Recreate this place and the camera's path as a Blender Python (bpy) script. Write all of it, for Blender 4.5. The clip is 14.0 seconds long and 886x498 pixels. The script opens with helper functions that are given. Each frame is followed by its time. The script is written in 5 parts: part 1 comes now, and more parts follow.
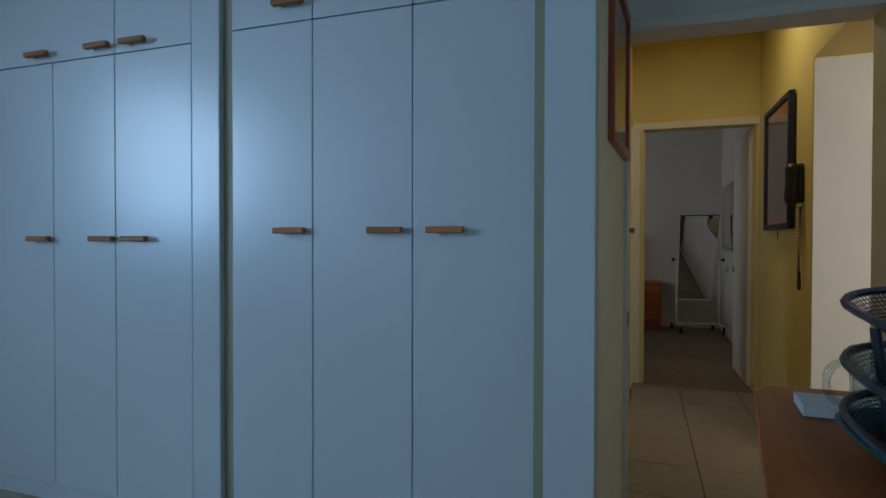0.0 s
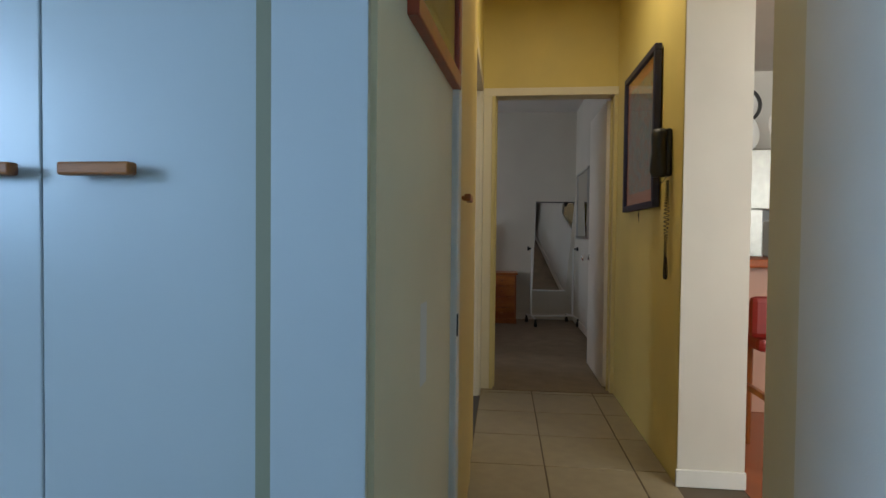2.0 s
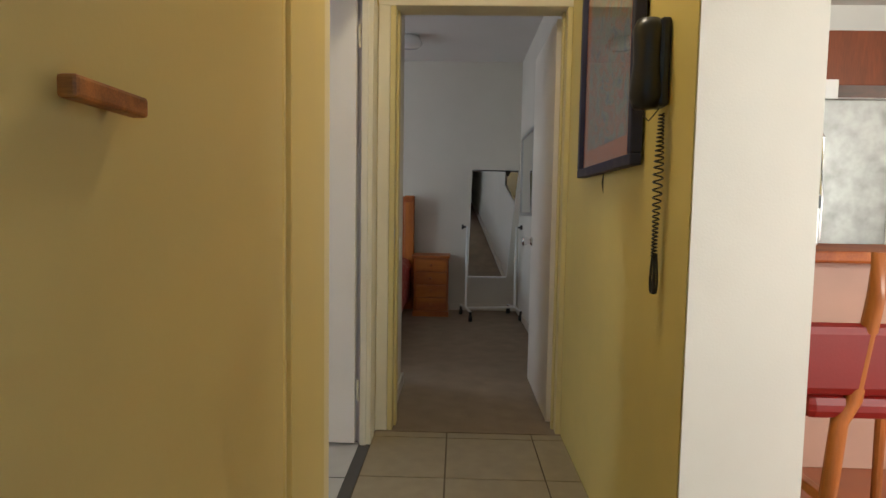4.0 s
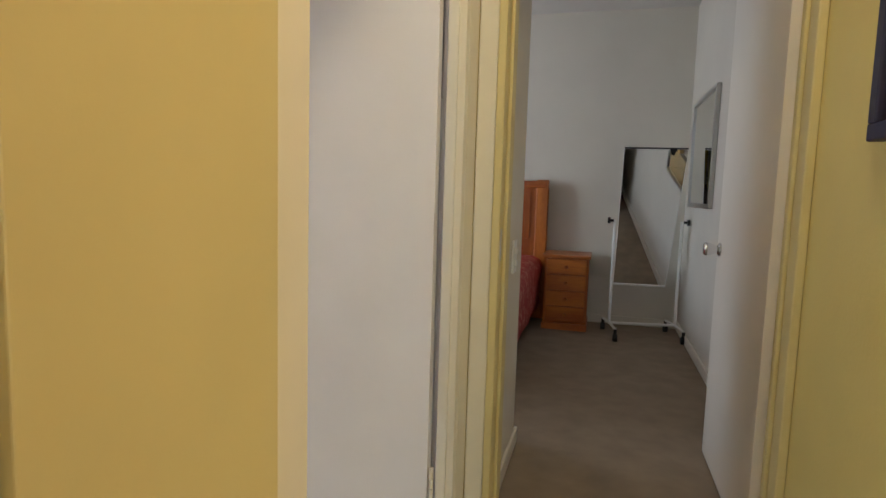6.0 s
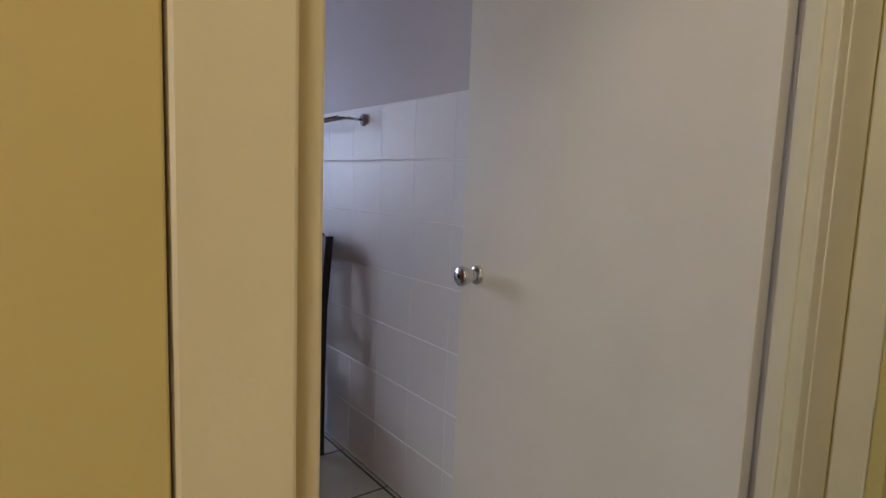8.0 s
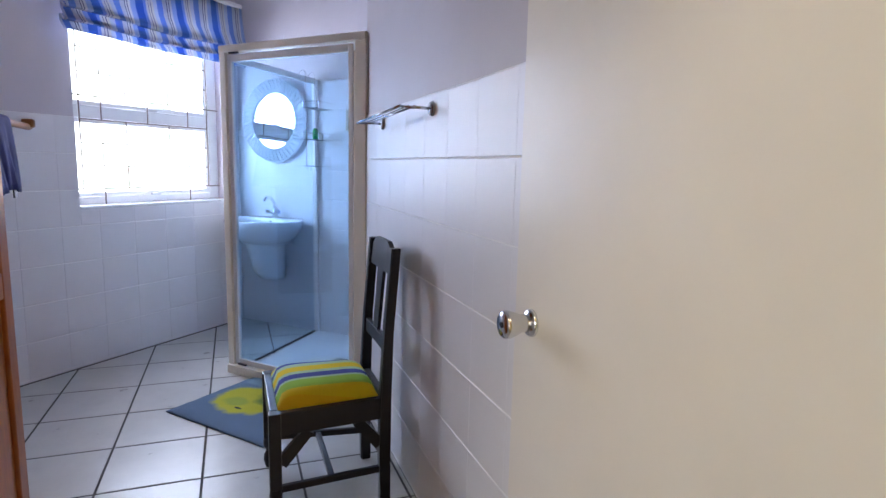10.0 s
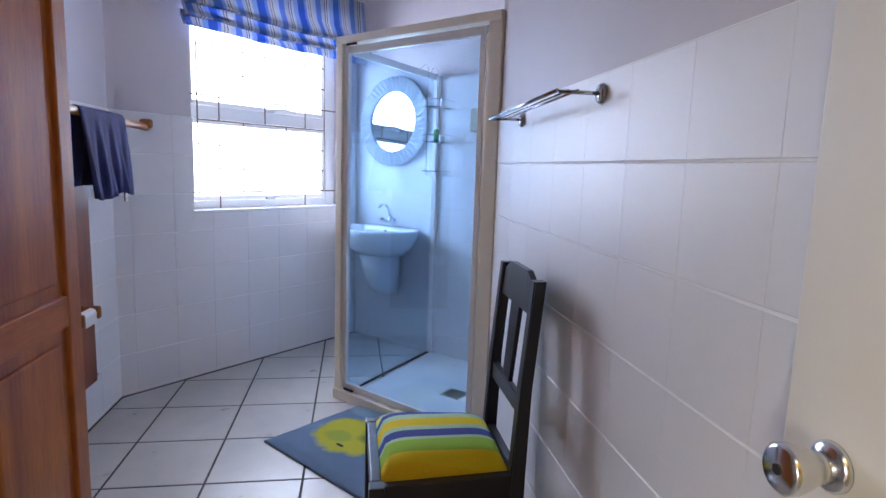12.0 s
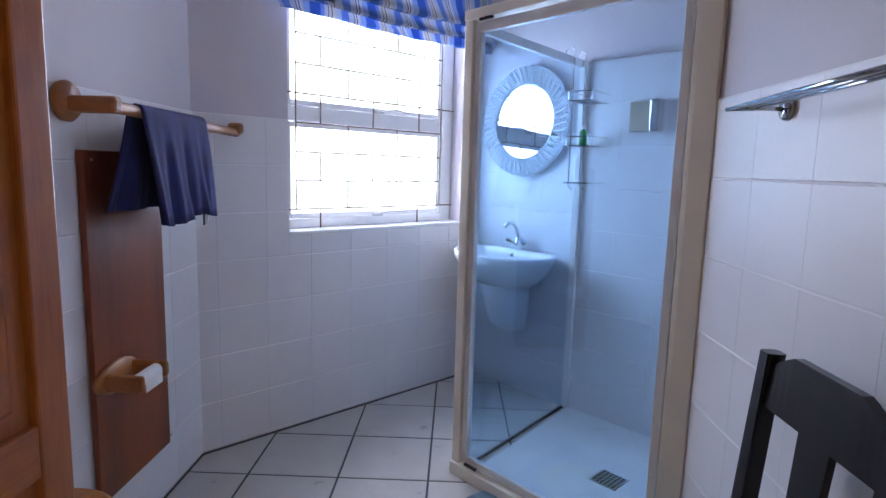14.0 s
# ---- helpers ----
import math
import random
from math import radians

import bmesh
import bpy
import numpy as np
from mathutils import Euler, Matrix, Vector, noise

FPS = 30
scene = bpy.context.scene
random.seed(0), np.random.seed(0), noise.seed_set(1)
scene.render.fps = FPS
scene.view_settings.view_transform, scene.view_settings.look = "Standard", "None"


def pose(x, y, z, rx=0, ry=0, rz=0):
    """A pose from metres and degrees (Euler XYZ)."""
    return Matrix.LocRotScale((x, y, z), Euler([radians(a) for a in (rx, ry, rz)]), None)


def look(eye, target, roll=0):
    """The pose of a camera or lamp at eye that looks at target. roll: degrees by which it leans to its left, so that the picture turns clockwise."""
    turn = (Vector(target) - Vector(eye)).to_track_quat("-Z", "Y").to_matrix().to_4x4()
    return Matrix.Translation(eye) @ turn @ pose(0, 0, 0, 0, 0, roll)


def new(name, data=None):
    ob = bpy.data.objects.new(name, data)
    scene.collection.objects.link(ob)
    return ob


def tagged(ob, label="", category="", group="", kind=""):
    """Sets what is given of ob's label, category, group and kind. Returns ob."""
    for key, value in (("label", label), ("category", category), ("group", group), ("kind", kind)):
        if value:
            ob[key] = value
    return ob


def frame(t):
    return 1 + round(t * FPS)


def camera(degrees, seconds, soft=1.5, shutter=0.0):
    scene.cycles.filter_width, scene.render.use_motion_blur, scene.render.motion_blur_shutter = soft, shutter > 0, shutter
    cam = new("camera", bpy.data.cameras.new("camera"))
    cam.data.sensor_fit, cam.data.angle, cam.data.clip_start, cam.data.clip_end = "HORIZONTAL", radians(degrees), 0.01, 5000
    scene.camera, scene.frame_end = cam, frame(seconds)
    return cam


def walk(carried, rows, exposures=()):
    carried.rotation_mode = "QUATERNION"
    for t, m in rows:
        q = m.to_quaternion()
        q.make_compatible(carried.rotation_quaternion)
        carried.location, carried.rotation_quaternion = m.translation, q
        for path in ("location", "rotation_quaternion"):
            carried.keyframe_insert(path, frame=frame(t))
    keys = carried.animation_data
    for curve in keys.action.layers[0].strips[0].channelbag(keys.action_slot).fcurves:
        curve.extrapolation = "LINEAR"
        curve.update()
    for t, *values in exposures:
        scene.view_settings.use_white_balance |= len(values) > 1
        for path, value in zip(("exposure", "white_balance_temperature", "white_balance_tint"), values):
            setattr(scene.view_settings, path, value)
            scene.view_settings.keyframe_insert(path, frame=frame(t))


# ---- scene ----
cam = camera(75.5, 14.0)
PATH = [
    (0, (0.0, -4.907, 1.155), (-0.66, -3.019, 1.127), 0.1),
    (0.5, (0.02, -4.824, 1.14), (-0.539, -2.904, 1.111), 0.2),
    (1, (0.033, -4.628, 1.127), (-0.415, -2.679, 1.097), 0.3),
    (1.5, (0.063, -4.371, 1.121), (-0.262, -2.398, 1.085), 0.3),
    (2, (0.067, -4.029, 1.088), (-0.144, -2.041, 1.036), 0.6),
    (2.5, (0.092, -3.705, 1.091), (-0.003, -1.709, 1.032), 0.4),
    (2.7, (0.114, -3.572, 1.085), (0.058, -1.574, 1.018), 0.4),
    (4.8, (0.36, -2.296, 1.105), (0.306, -0.305, 0.925), 1.2),
    (5, (0.356, -2.179, 1.105), (0.281, -0.189, 0.918), 0.8),
    (5.5, (0.303, -1.937, 1.107), (0.104, 0.043, 0.912), 0.7),
    (6, (0.293, -1.735, 1.11), (-0.231, 0.185, 0.91), 1.7),
    (6.5, (0.317, -1.618, 1.109), (-0.556, 0.171, 0.911), 1.2),
    (7, (0.265, -1.475, 1.11), (-0.838, 0.182, 0.912), 1.4),
    (7.5, (0.272, -1.375, 1.109), (-1.075, 0.08, 0.870), 1.85),
    (8, (0.287, -1.197, 1.108), (-1.304, -0.007, 0.875), 2.1),
    (8.2, (0.271, -1.113, 1.109), (-1.397, -0.037, 0.865), 2.0),
    (8.4, (0.250, -1.036, 1.108), (-1.482, -0.062, 0.853), 1.9),
    (8.5, (0.233, -0.997, 1.108), (-1.525, -0.078, 0.850), 1.9),
    (8.7, (0.19, -0.944, 1.114), (-1.602, -0.1, 0.84), 1.7),
    (10.8, (-0.052, -0.678, 1.159), (-1.943, -0.087, 0.886), 1.6),
    (11, (-0.1, -0.677, 1.152), (-2.005, -0.133, 0.879), 1.7),
    (11.5, (-0.261, -0.682, 1.15), (-2.196, -0.26, 0.875), 1.8),
    (12, (-0.406, -0.688, 1.151), (-2.362, -0.378, 0.873), 1.9),
    (12.5, (-0.587, -0.698, 1.168), (-2.559, -0.514, 0.889), 1.8),
    (13, (-0.76, -0.691, 1.183), (-2.739, -0.653, 0.896), 1.8),
    (13.5, (-0.948, -0.753, 1.177), (-2.928, -0.775, 0.896), 1.8),
    (14, (-1.081, -0.792, 1.182), (-3.061, -0.829, 0.904), 1.6),
]
PATH = [(t, look(eye, target, roll)) for t, eye, target, roll in PATH]

# ---- world, lights, exposure ----
world = bpy.data.worlds.new("sky")
scene.world = world
world.use_nodes = True
sky = world.node_tree.nodes.new("ShaderNodeTexSky")
sky.sky_type, sky.sun_disc = "NISHITA", False
sky.sun_elevation, sky.sun_rotation = radians(46), radians(20)
world.node_tree.links.new(sky.outputs["Color"], world.node_tree.nodes["Background"].inputs["Color"])
world.node_tree.nodes["Background"].inputs["Strength"].default_value = .06
sun = new("sun", bpy.data.lights.new("sun", "SUN"))
sun.data.energy, sun.data.angle, sun.data.color = 3.0, radians(.5), (1, .95, .88)
sun.matrix_basis = look((3, 8, 9), (0, 0, 0))


def window_light(name, at, towards, w, h, power, color, spread=180):
    """An area lamp in a window's opening, for the sky's light; also used for the corridor fill."""
    ob = new(name, bpy.data.lights.new(name, "AREA"))
    ob.data.shape, ob.data.size, ob.data.size_y = "RECTANGLE", w, h
    ob.data.energy, ob.data.color, ob.data.spread = power, color, radians(spread)
    ob.matrix_basis = look(at, towards)
    return ob


window_light("window_light_dining", (-4.22, -5.85, 1.85), (-3, -5.85, 1.55), 1.7, 1.35, 76, (.43, .67, 1.0), 145)
window_light("window_light_bath", (-4.100, -1.312, 1.455), (-3.393, -.605, 1.455), 1.04, 1.11, 27, (.66, .72, 1.0))
window_light("window_light_bedroom", (-3.26, 2.0, 1.5), (0, 2.0, 1.4), 1.6, 1.2, 15, (.72, .83, 1.0))
window_light("window_light_kitchen", (3.5, -4.07, 1.55), (3.5, 0, 1.5), 3.0, 1.3, 78, (.98, .98, .92))
# unseen fill lamp, added under the corridor ceiling to brighten its walls
window_light("corridor_fill_light", (.4, -1.2, 2.70), (.4, -1.2, 0), .3, .3, 5.5, (1.0, .88, .68))
BACKDROP = 2.5
EXPOSURES = [(0, -.28), (1.0, .1), (2.0, .45), (2.7, .45), (4.8, 1.5), (5.5, 1.62), (6.5, 1.12), (7.2, .86), (8.0, .9), (8.5, 1.1), (11, 1.75), (14, 1.37)]
walk(cam, PATH, EXPOSURES)

# ---- materials ----
def mat(name, color, rough=.6, metal=0.0, var=.06, scale=6.0, bump=.15, grain=180.0, stain=None, spec=None, coat=0.0):
    """A surface with a slow and a fine variation of colour, gloss and relief. scale and grain are per metre."""
    m = bpy.data.materials.new(name)
    m.use_nodes = True
    nt = m.node_tree
    bsdf = nt.nodes["Principled BSDF"]
    co = nt.nodes.new("ShaderNodeNewGeometry")
    big = nt.nodes.new("ShaderNodeTexNoise")
    big.inputs["Scale"].default_value = scale
    big.inputs["Detail"].default_value = 5
    fine = nt.nodes.new("ShaderNodeTexNoise")
    fine.inputs["Scale"].default_value = grain
    fine.inputs["Detail"].default_value = 3
    for n in (big, fine):
        nt.links.new(co.outputs["Position"], n.inputs["Vector"])
    ramp = nt.nodes.new("ShaderNodeMapRange")
    ramp.inputs["From Min"].default_value, ramp.inputs["From Max"].default_value = .3, .7
    ramp.inputs["To Min"].default_value, ramp.inputs["To Max"].default_value = 1 - var, 1 + var
    nt.links.new(big.outputs["Fac"], ramp.inputs["Value"])
    mul = nt.nodes.new("ShaderNodeVectorMath")
    mul.operation = "SCALE"
    mul.inputs[0].default_value = color
    nt.links.new(ramp.outputs["Result"], mul.inputs["Scale"])
    nt.links.new(mul.outputs["Vector"], bsdf.inputs["Base Color"])
    rr = nt.nodes.new("ShaderNodeMapRange")
    rr.inputs["To Min"].default_value, rr.inputs["To Max"].default_value = max(rough - .04 - .5 * var, .02), min(rough + .04 + .5 * var, 1)
    nt.links.new(big.outputs["Fac"], rr.inputs["Value"])
    if rough > .05:
        nt.links.new(rr.outputs["Result"], bsdf.inputs["Roughness"])
    bsdf.inputs["Metallic"].default_value = metal
    if spec is not None:
        bsdf.inputs["Specular IOR Level"].default_value = spec
    if coat:
        bsdf.inputs["Coat Weight"].default_value = coat
        bsdf.inputs["Coat Roughness"].default_value = .15
    if bump:
        bn = nt.nodes.new("ShaderNodeBump")
        bn.inputs["Strength"].default_value = bump
        bn.inputs["Distance"].default_value = .002
        nt.links.new(fine.outputs["Fac"], bn.inputs["Height"])
        nt.links.new(bn.outputs["Normal"], bsdf.inputs["Normal"])
    return m


def wood(name, light, dark, rough=.4, axis="Z", ring=26.0, stretch=.12, coat=.2):
    """Wood with its grain along an axis of the object."""
    m = bpy.data.materials.new(name)
    m.use_nodes = True
    nt = m.node_tree
    bsdf = nt.nodes["Principled BSDF"]
    co = nt.nodes.new("ShaderNodeTexCoord")
    mp = nt.nodes.new("ShaderNodeMapping")
    s = [1.0, 1.0, 1.0]
    s["XYZ".index(axis)] = stretch
    mp.inputs["Scale"].default_value = s
    nt.links.new(co.outputs["Object"], mp.inputs["Vector"])
    n1 = nt.nodes.new("ShaderNodeTexNoise")
    n1.inputs["Scale"].default_value = ring * .35
    n1.inputs["Detail"].default_value = 3
    n1.inputs["Distortion"].default_value = .8
    nt.links.new(mp.outputs["Vector"], n1.inputs["Vector"])
    n2 = nt.nodes.new("ShaderNodeTexNoise")
    n2.inputs["Scale"].default_value = ring * 9
    n2.inputs["Detail"].default_value = 4
    nt.links.new(mp.outputs["Vector"], n2.inputs["Vector"])
    add = nt.nodes.new("ShaderNodeMath")
    add.operation = "MULTIPLY_ADD"
    add.inputs[1].default_value = .35
    nt.links.new(n2.outputs["Fac"], add.inputs[0])
    nt.links.new(n1.outputs["Fac"], add.inputs[2])
    cr = nt.nodes.new("ShaderNodeValToRGB")
    cr.color_ramp.elements[0].position, cr.color_ramp.elements[0].color = .48, (*light, 1)
    cr.color_ramp.elements[1].position, cr.color_ramp.elements[1].color = .86, (*dark, 1)
    nt.links.new(add.outputs[0], cr.inputs["Fac"])
    nt.links.new(cr.outputs["Color"], bsdf.inputs["Base Color"])
    bsdf.inputs["Roughness"].default_value = rough
    bsdf.inputs["Coat Weight"].default_value = coat
    bsdf.inputs["Coat Roughness"].default_value = .25
    bn = nt.nodes.new("ShaderNodeBump")
    bn.inputs["Strength"].default_value = .12
    bn.inputs["Distance"].default_value = .001
    nt.links.new(n2.outputs["Fac"], bn.inputs["Height"])
    nt.links.new(bn.outputs["Normal"], bsdf.inputs["Normal"])
    return m


def glass(name, tint=(.9, .97, .95), rough=0.0, clear=.9):
    """A thin clear pane: mostly see-through, with mirror gloss at a slant."""
    m = bpy.data.materials.new(name)
    m.use_nodes = True
    nt = m.node_tree
    nt.nodes.remove(nt.nodes["Principled BSDF"])
    tr = nt.nodes.new("ShaderNodeBsdfTransparent")
    tr.inputs["Color"].default_value = (*tint, 1)
    gl = nt.nodes.new("ShaderNodeBsdfGlossy")
    gl.inputs["Roughness"].default_value = rough
    lw = nt.nodes.new("ShaderNodeLayerWeight")
    lw.inputs["Blend"].default_value = .5
    pw = nt.nodes.new("ShaderNodeMath")
    pw.operation = "POWER"
    pw.inputs[1].default_value = 5
    nt.links.new(lw.outputs["Facing"], pw.inputs[0])
    fr = nt.nodes.new("ShaderNodeMath")
    fr.operation = "MULTIPLY_ADD"
    fr.inputs[1].default_value, fr.inputs[2].default_value = .90, .07
    nt.links.new(pw.outputs[0], fr.inputs[0])
    mix = nt.nodes.new("ShaderNodeMixShader")
    nt.links.new(fr.outputs[0], mix.inputs["Fac"])
    nt.links.new(tr.outputs["BSDF"], mix.inputs[1])
    nt.links.new(gl.outputs["BSDF"], mix.inputs[2])
    nt.links.new(mix.outputs["Shader"], nt.nodes["Material Output"].inputs["Surface"])
    return m


PLAIN_WHITE = mat("white_wall_paint", (.72, .71, .67), .7, var=.04, scale=2.5, bump=.2)
GREY_WHITE = mat("cream_grey_wall_paint", (.64, .61, .54), .6, var=.05, scale=2.5, bump=.2)
YELLOW = mat("ochre_yellow_wall_paint", (.68, .55, .18), .55, var=.05, scale=3, bump=.25, grain=120)
CEILING = mat("ceiling_paint", (.70, .68, .64), .8, var=.03, scale=2)
BATH_PAINT = mat("bathroom_wall_paint", (.63, .58, .60), .6, var=.04, scale=2.5, bump=.2)
BED_WALL = mat("bedroom_wall_paint", (.68, .64, .56), .65, var=.04, scale=2, bump=.2)
GROUT = mat("tile_grout", (.13, .10, .07), .9, bump=.4)
CARPET = mat("taupe_carpet", (.26, .20, .145), .95, var=.14, scale=7, bump=.9, grain=350)
TERRACOTTA = mat("terracotta_floor", (.30, .09, .035), .35, var=.15, scale=5)
GROUND = mat("dry_ground", (.14, .12, .09), .95, var=.2, scale=.4)
CLOSET = mat("satin_white_cupboard_paint", (.52, .56, .58), .30, var=.015, scale=1.2, bump=.06, grain=60, spec=1.0)
TAN_TRIM = mat("tan_door_frame_paint", (.66, .55, .34), .42, var=.04, scale=6, bump=.1)
YELLOW_JAMB = mat("pale_ochre_jamb_paint", (.66, .56, .26), .5, var=.05, scale=4, bump=.15)
END_WALL = mat("pale_grey_wall_end_paint", (.68, .585, .37), .6, var=.05, scale=2.5, bump=.2)
PIER = mat("pale_grey_pier_paint", (.66, .60, .42), .6, var=.05, scale=2.5, bump=.2)
# dark olive: the shade inside the wardrobe grooves, put into the colour
GROOVE_SHADE = mat("olive_groove_shade", (.30, .29, .20), .6, var=.05, scale=3)
TRIM = mat("cream_door_frame_paint", (.74, .68, .52), .4, var=.04, scale=6, bump=.1)
DOOR_WHITE = mat("white_door_paint", (.82, .77, .69), .42, var=.04, scale=3, bump=.10, grain=90)
YELLOW_DOOR = mat("yellow_cupboard_paint", (.57, .43, .155), .42, var=.05, scale=3, bump=.12, grain=90)
CHROME = mat("chrome", (.72, .72, .73), .20, 1.0, var=.03, bump=0)
FRIDGE_STEEL = mat("dull_brushed_steel", (.30, .30, .285), .40, 1.0, var=.3, scale=9, bump=.05)
RACK_CHROME = mat("grey_chrome", (.42, .43, .45), .12, 1.0, var=.03, bump=0)
NOTE_PAPER = mat("grey_note_paper", (.46, .45, .43), .8)
STEEL = mat("brushed_steel", (.55, .55, .54), .33, 1.0, var=.05, bump=.05)
BLACK = mat("black_plastic", (.012, .012, .013), .35, var=.2, bump=.05)
DARK_GAP = mat("shadow_gap_board", (.09, .085, .075), .8)
TILE_FLOOR = mat("cream_floor_tile", (.31, .26, .175), .42, var=.10, scale=14, bump=.04, grain=60)
TILE_BATH = mat("pale_floor_tile", (.495, .485, .45), .30, var=.06, scale=8, bump=.06, grain=60)
TILE_WALL = mat("white_wall_tile", (.78, .76, .76), .44, var=.03, scale=2.5, bump=.05, grain=26)
GROUT_LIGHT = mat("light_wall_grout", (.90, .88, .86), .8, bump=.3)
WHITE_GLOSS = mat("white_ceramic", (.80, .81, .80), .10, var=.02, bump=0)
WHITE_METAL = mat("white_enamelled_metal", (.82, .82, .80), .3, var=.04, bump=.03)
CREAM_ALU = mat("cream_painted_aluminium", (.90, .86, .74), .40, var=.04, bump=.03)
GLASS = glass("clear_glass", (.95, .965, .975))
SHOWER_GLASS = glass("bluish_shower_glass", (.80, .905, .985))
DAYLIGHT_TINT = glass("daylight_blueing_glass", (.75, .88, .97))
MIRROR = mat("mirror", (.88, .90, .90), .015, 1.0, var=0.0, bump=0)
MIRROR.node_tree.nodes["Principled BSDF"].inputs["Roughness"].default_value = .01
HANDLE_WOOD = wood("brown_handle_wood", (.48, .16, .03), (.16, .05, .012), .5, "X", 60, coat=.0)
PINE = wood("varnished_pine", (.58, .185, .028), (.30, .07, .012), .38, "Z", 16)
PINE_X = wood("varnished_pine_across", (.58, .185, .028), (.30, .07, .012), .38, "X", 16)
MAHOG = wood("red_brown_board", (.27, .065, .018), (.12, .03, .009), .36, "Z", 12)
DARKWOOD = wood("dark_stained_wood", (.012, .007, .011), (.005, .003, .006), .34, "Z", 20, coat=.03)
TABLEWOOD = wood("orange_table_wood", (.42, .105, .012), (.24, .05, .007), .55, "Y", 16, coat=.0)
RED_FRAME = wood("red_picture_frame", (.36, .055, .02), (.22, .03, .012), .3, "Z", 30)
NAVY = mat("navy_towel", (.022, .026, .11), .95, var=.25, scale=14, bump=1.0, grain=300)
RUBBER = mat("black_rubber", (.02, .02, .02), .6)
PAPER = mat("white_paper", (.78, .77, .74), .85)

# ---- small helpers ----
def link(bm, name, material, parent=None, label="", smooth=False):
    me = bpy.data.meshes.new(name)
    bm.normal_update()
    bm.to_mesh(me)
    bm.free()
    me.materials.append(material)
    if smooth:
        for p in me.polygons:
            p.use_smooth = True
    ob = new(name, me)
    ob.parent = parent
    if label:
        ob["label"] = label
    return ob


def part(name, bm, material, parent, label="", smooth=False):
    """One mesh object under a thing or a part."""
    return link(bm, name, material, parent, label, smooth)


def thing(name, label, category, at=(0, 0, 0), turn=0.0, group=""):
    """An Empty at the base of a thing."""
    ob = new(name)
    ob.empty_display_size = 0.1
    ob.matrix_basis = pose(*at, 0, 0, turn)
    return tagged(ob, label, category, group)


def box(bm, x0, x1, y0, y1, z0, z1, bevel=0.0, m=None):
    """A box between the given planes, its edges rounded by bevel."""
    made = bmesh.ops.create_cube(bm, size=1.0)["verts"]
    for v in made:
        v.co = Vector((x0 + (v.co.x + .5) * (x1 - x0), y0 + (v.co.y + .5) * (y1 - y0), z0 + (v.co.z + .5) * (z1 - z0)))
    if bevel:
        edges = list({e for v in made for e in v.link_edges})
        made = list({v for f in bmesh.ops.bevel(bm, geom=edges, offset=bevel, segments=2, affect="EDGES", profile=.5)["faces"] for v in f.verts} | {v for v in made if v.is_valid})
    if m is not None:
        for v in made:
            v.co = m @ v.co
    return made


def prism(bm, poly, z0, z1):
    """A column over the flat polygon poly (counter-clockwise), between z0 and z1."""
    low = [bm.verts.new((x, y, z0)) for x, y in poly]
    top = [bm.verts.new((x, y, z1)) for x, y in poly]
    bm.faces.new(list(reversed(low)))
    bm.faces.new(top)
    n = len(poly)
    for i in range(n):
        bm.faces.new((low[i], low[(i + 1) % n], top[(i + 1) % n], top[i]))
    return low + top


def rod(bm, a, b, r, sides=12, r2=None):
    """A round bar from a to b."""
    a, b = Vector(a), Vector(b)
    d = b - a
    m = Matrix.Translation((a + b) / 2) @ d.to_track_quat("Z", "Y").to_matrix().to_4x4()
    return bmesh.ops.create_cone(bm, cap_ends=True, segments=sides, radius1=r, radius2=r if r2 is None else r2, depth=d.length, matrix=m)["verts"]


def tube(bm, pts, r, sides=8, closed=False):
    """A round bar along the points."""
    pts = [Vector(p) for p in pts]
    n = len(pts)
    rings = []
    up = Vector((0, 0, 1))
    for i, p in enumerate(pts):
        if closed:
            d = pts[(i + 1) % n] - pts[i - 1]
        else:
            d = pts[min(i + 1, n - 1)] - pts[max(i - 1, 0)]
        d.normalize()
        side = d.cross(up)
        if side.length < .05:
            side = d.cross(Vector((0, 1, 0)))
        side.normalize()
        top = side.cross(d).normalized()
        rings.append([bm.verts.new(p + (side * math.cos(k * math.tau / sides) + top * math.sin(k * math.tau / sides)) * r) for k in range(sides)])
    for i in range(n if closed else n - 1):
        a, b = rings[i], rings[(i + 1) % n]
        for k in range(sides):
            bm.faces.new((a[k], a[(k + 1) % sides], b[(k + 1) % sides], b[k]))
    if not closed:
        bm.faces.new(rings[0][::-1])
        bm.faces.new(rings[-1])


def lathe(bm, profile, sides=24, m=None, ring=False):
    """Turns the profile of (radius, height) about the z axis; with ring the profile closes on itself."""
    rings = []
    for r, z in profile:
        r = max(r, .0004)
        rings.append([bm.verts.new((r * math.cos(k * math.tau / sides), r * math.sin(k * math.tau / sides), z)) for k in range(sides)])
    for a, b in zip(rings, rings[1:]):
        for k in range(sides):
            bm.faces.new((a[k], a[(k + 1) % sides], b[(k + 1) % sides], b[k]))
    if ring:
        for k in range(sides):
            bm.faces.new((rings[-1][k], rings[-1][(k + 1) % sides], rings[0][(k + 1) % sides], rings[0][k]))
    else:
        bm.faces.new(rings[0][::-1])
        bm.faces.new(rings[-1])
    if m is not None:
        for row in rings:
            for v in row:
                v.co = m @ v.co


def one_box(name, dims, material, parent=None, label="", bevel=0.0):
    bm = bmesh.new()
    box(bm, *dims, bevel=bevel)
    return link(bm, name, material, parent, label)


def frame_of(p, q):
    """The pose with x from p towards q, y to its left, z up, and the length."""
    a, b = Vector((*p, 0)), Vector((*q, 0))
    d = (b - a).normalized()
    m = Matrix((( d.x, -d.y, 0, a.x), (d.y, d.x, 0, a.y), (0, 0, 1, 0), (0, 0, 0, 1)))
    return m, (b - a).length


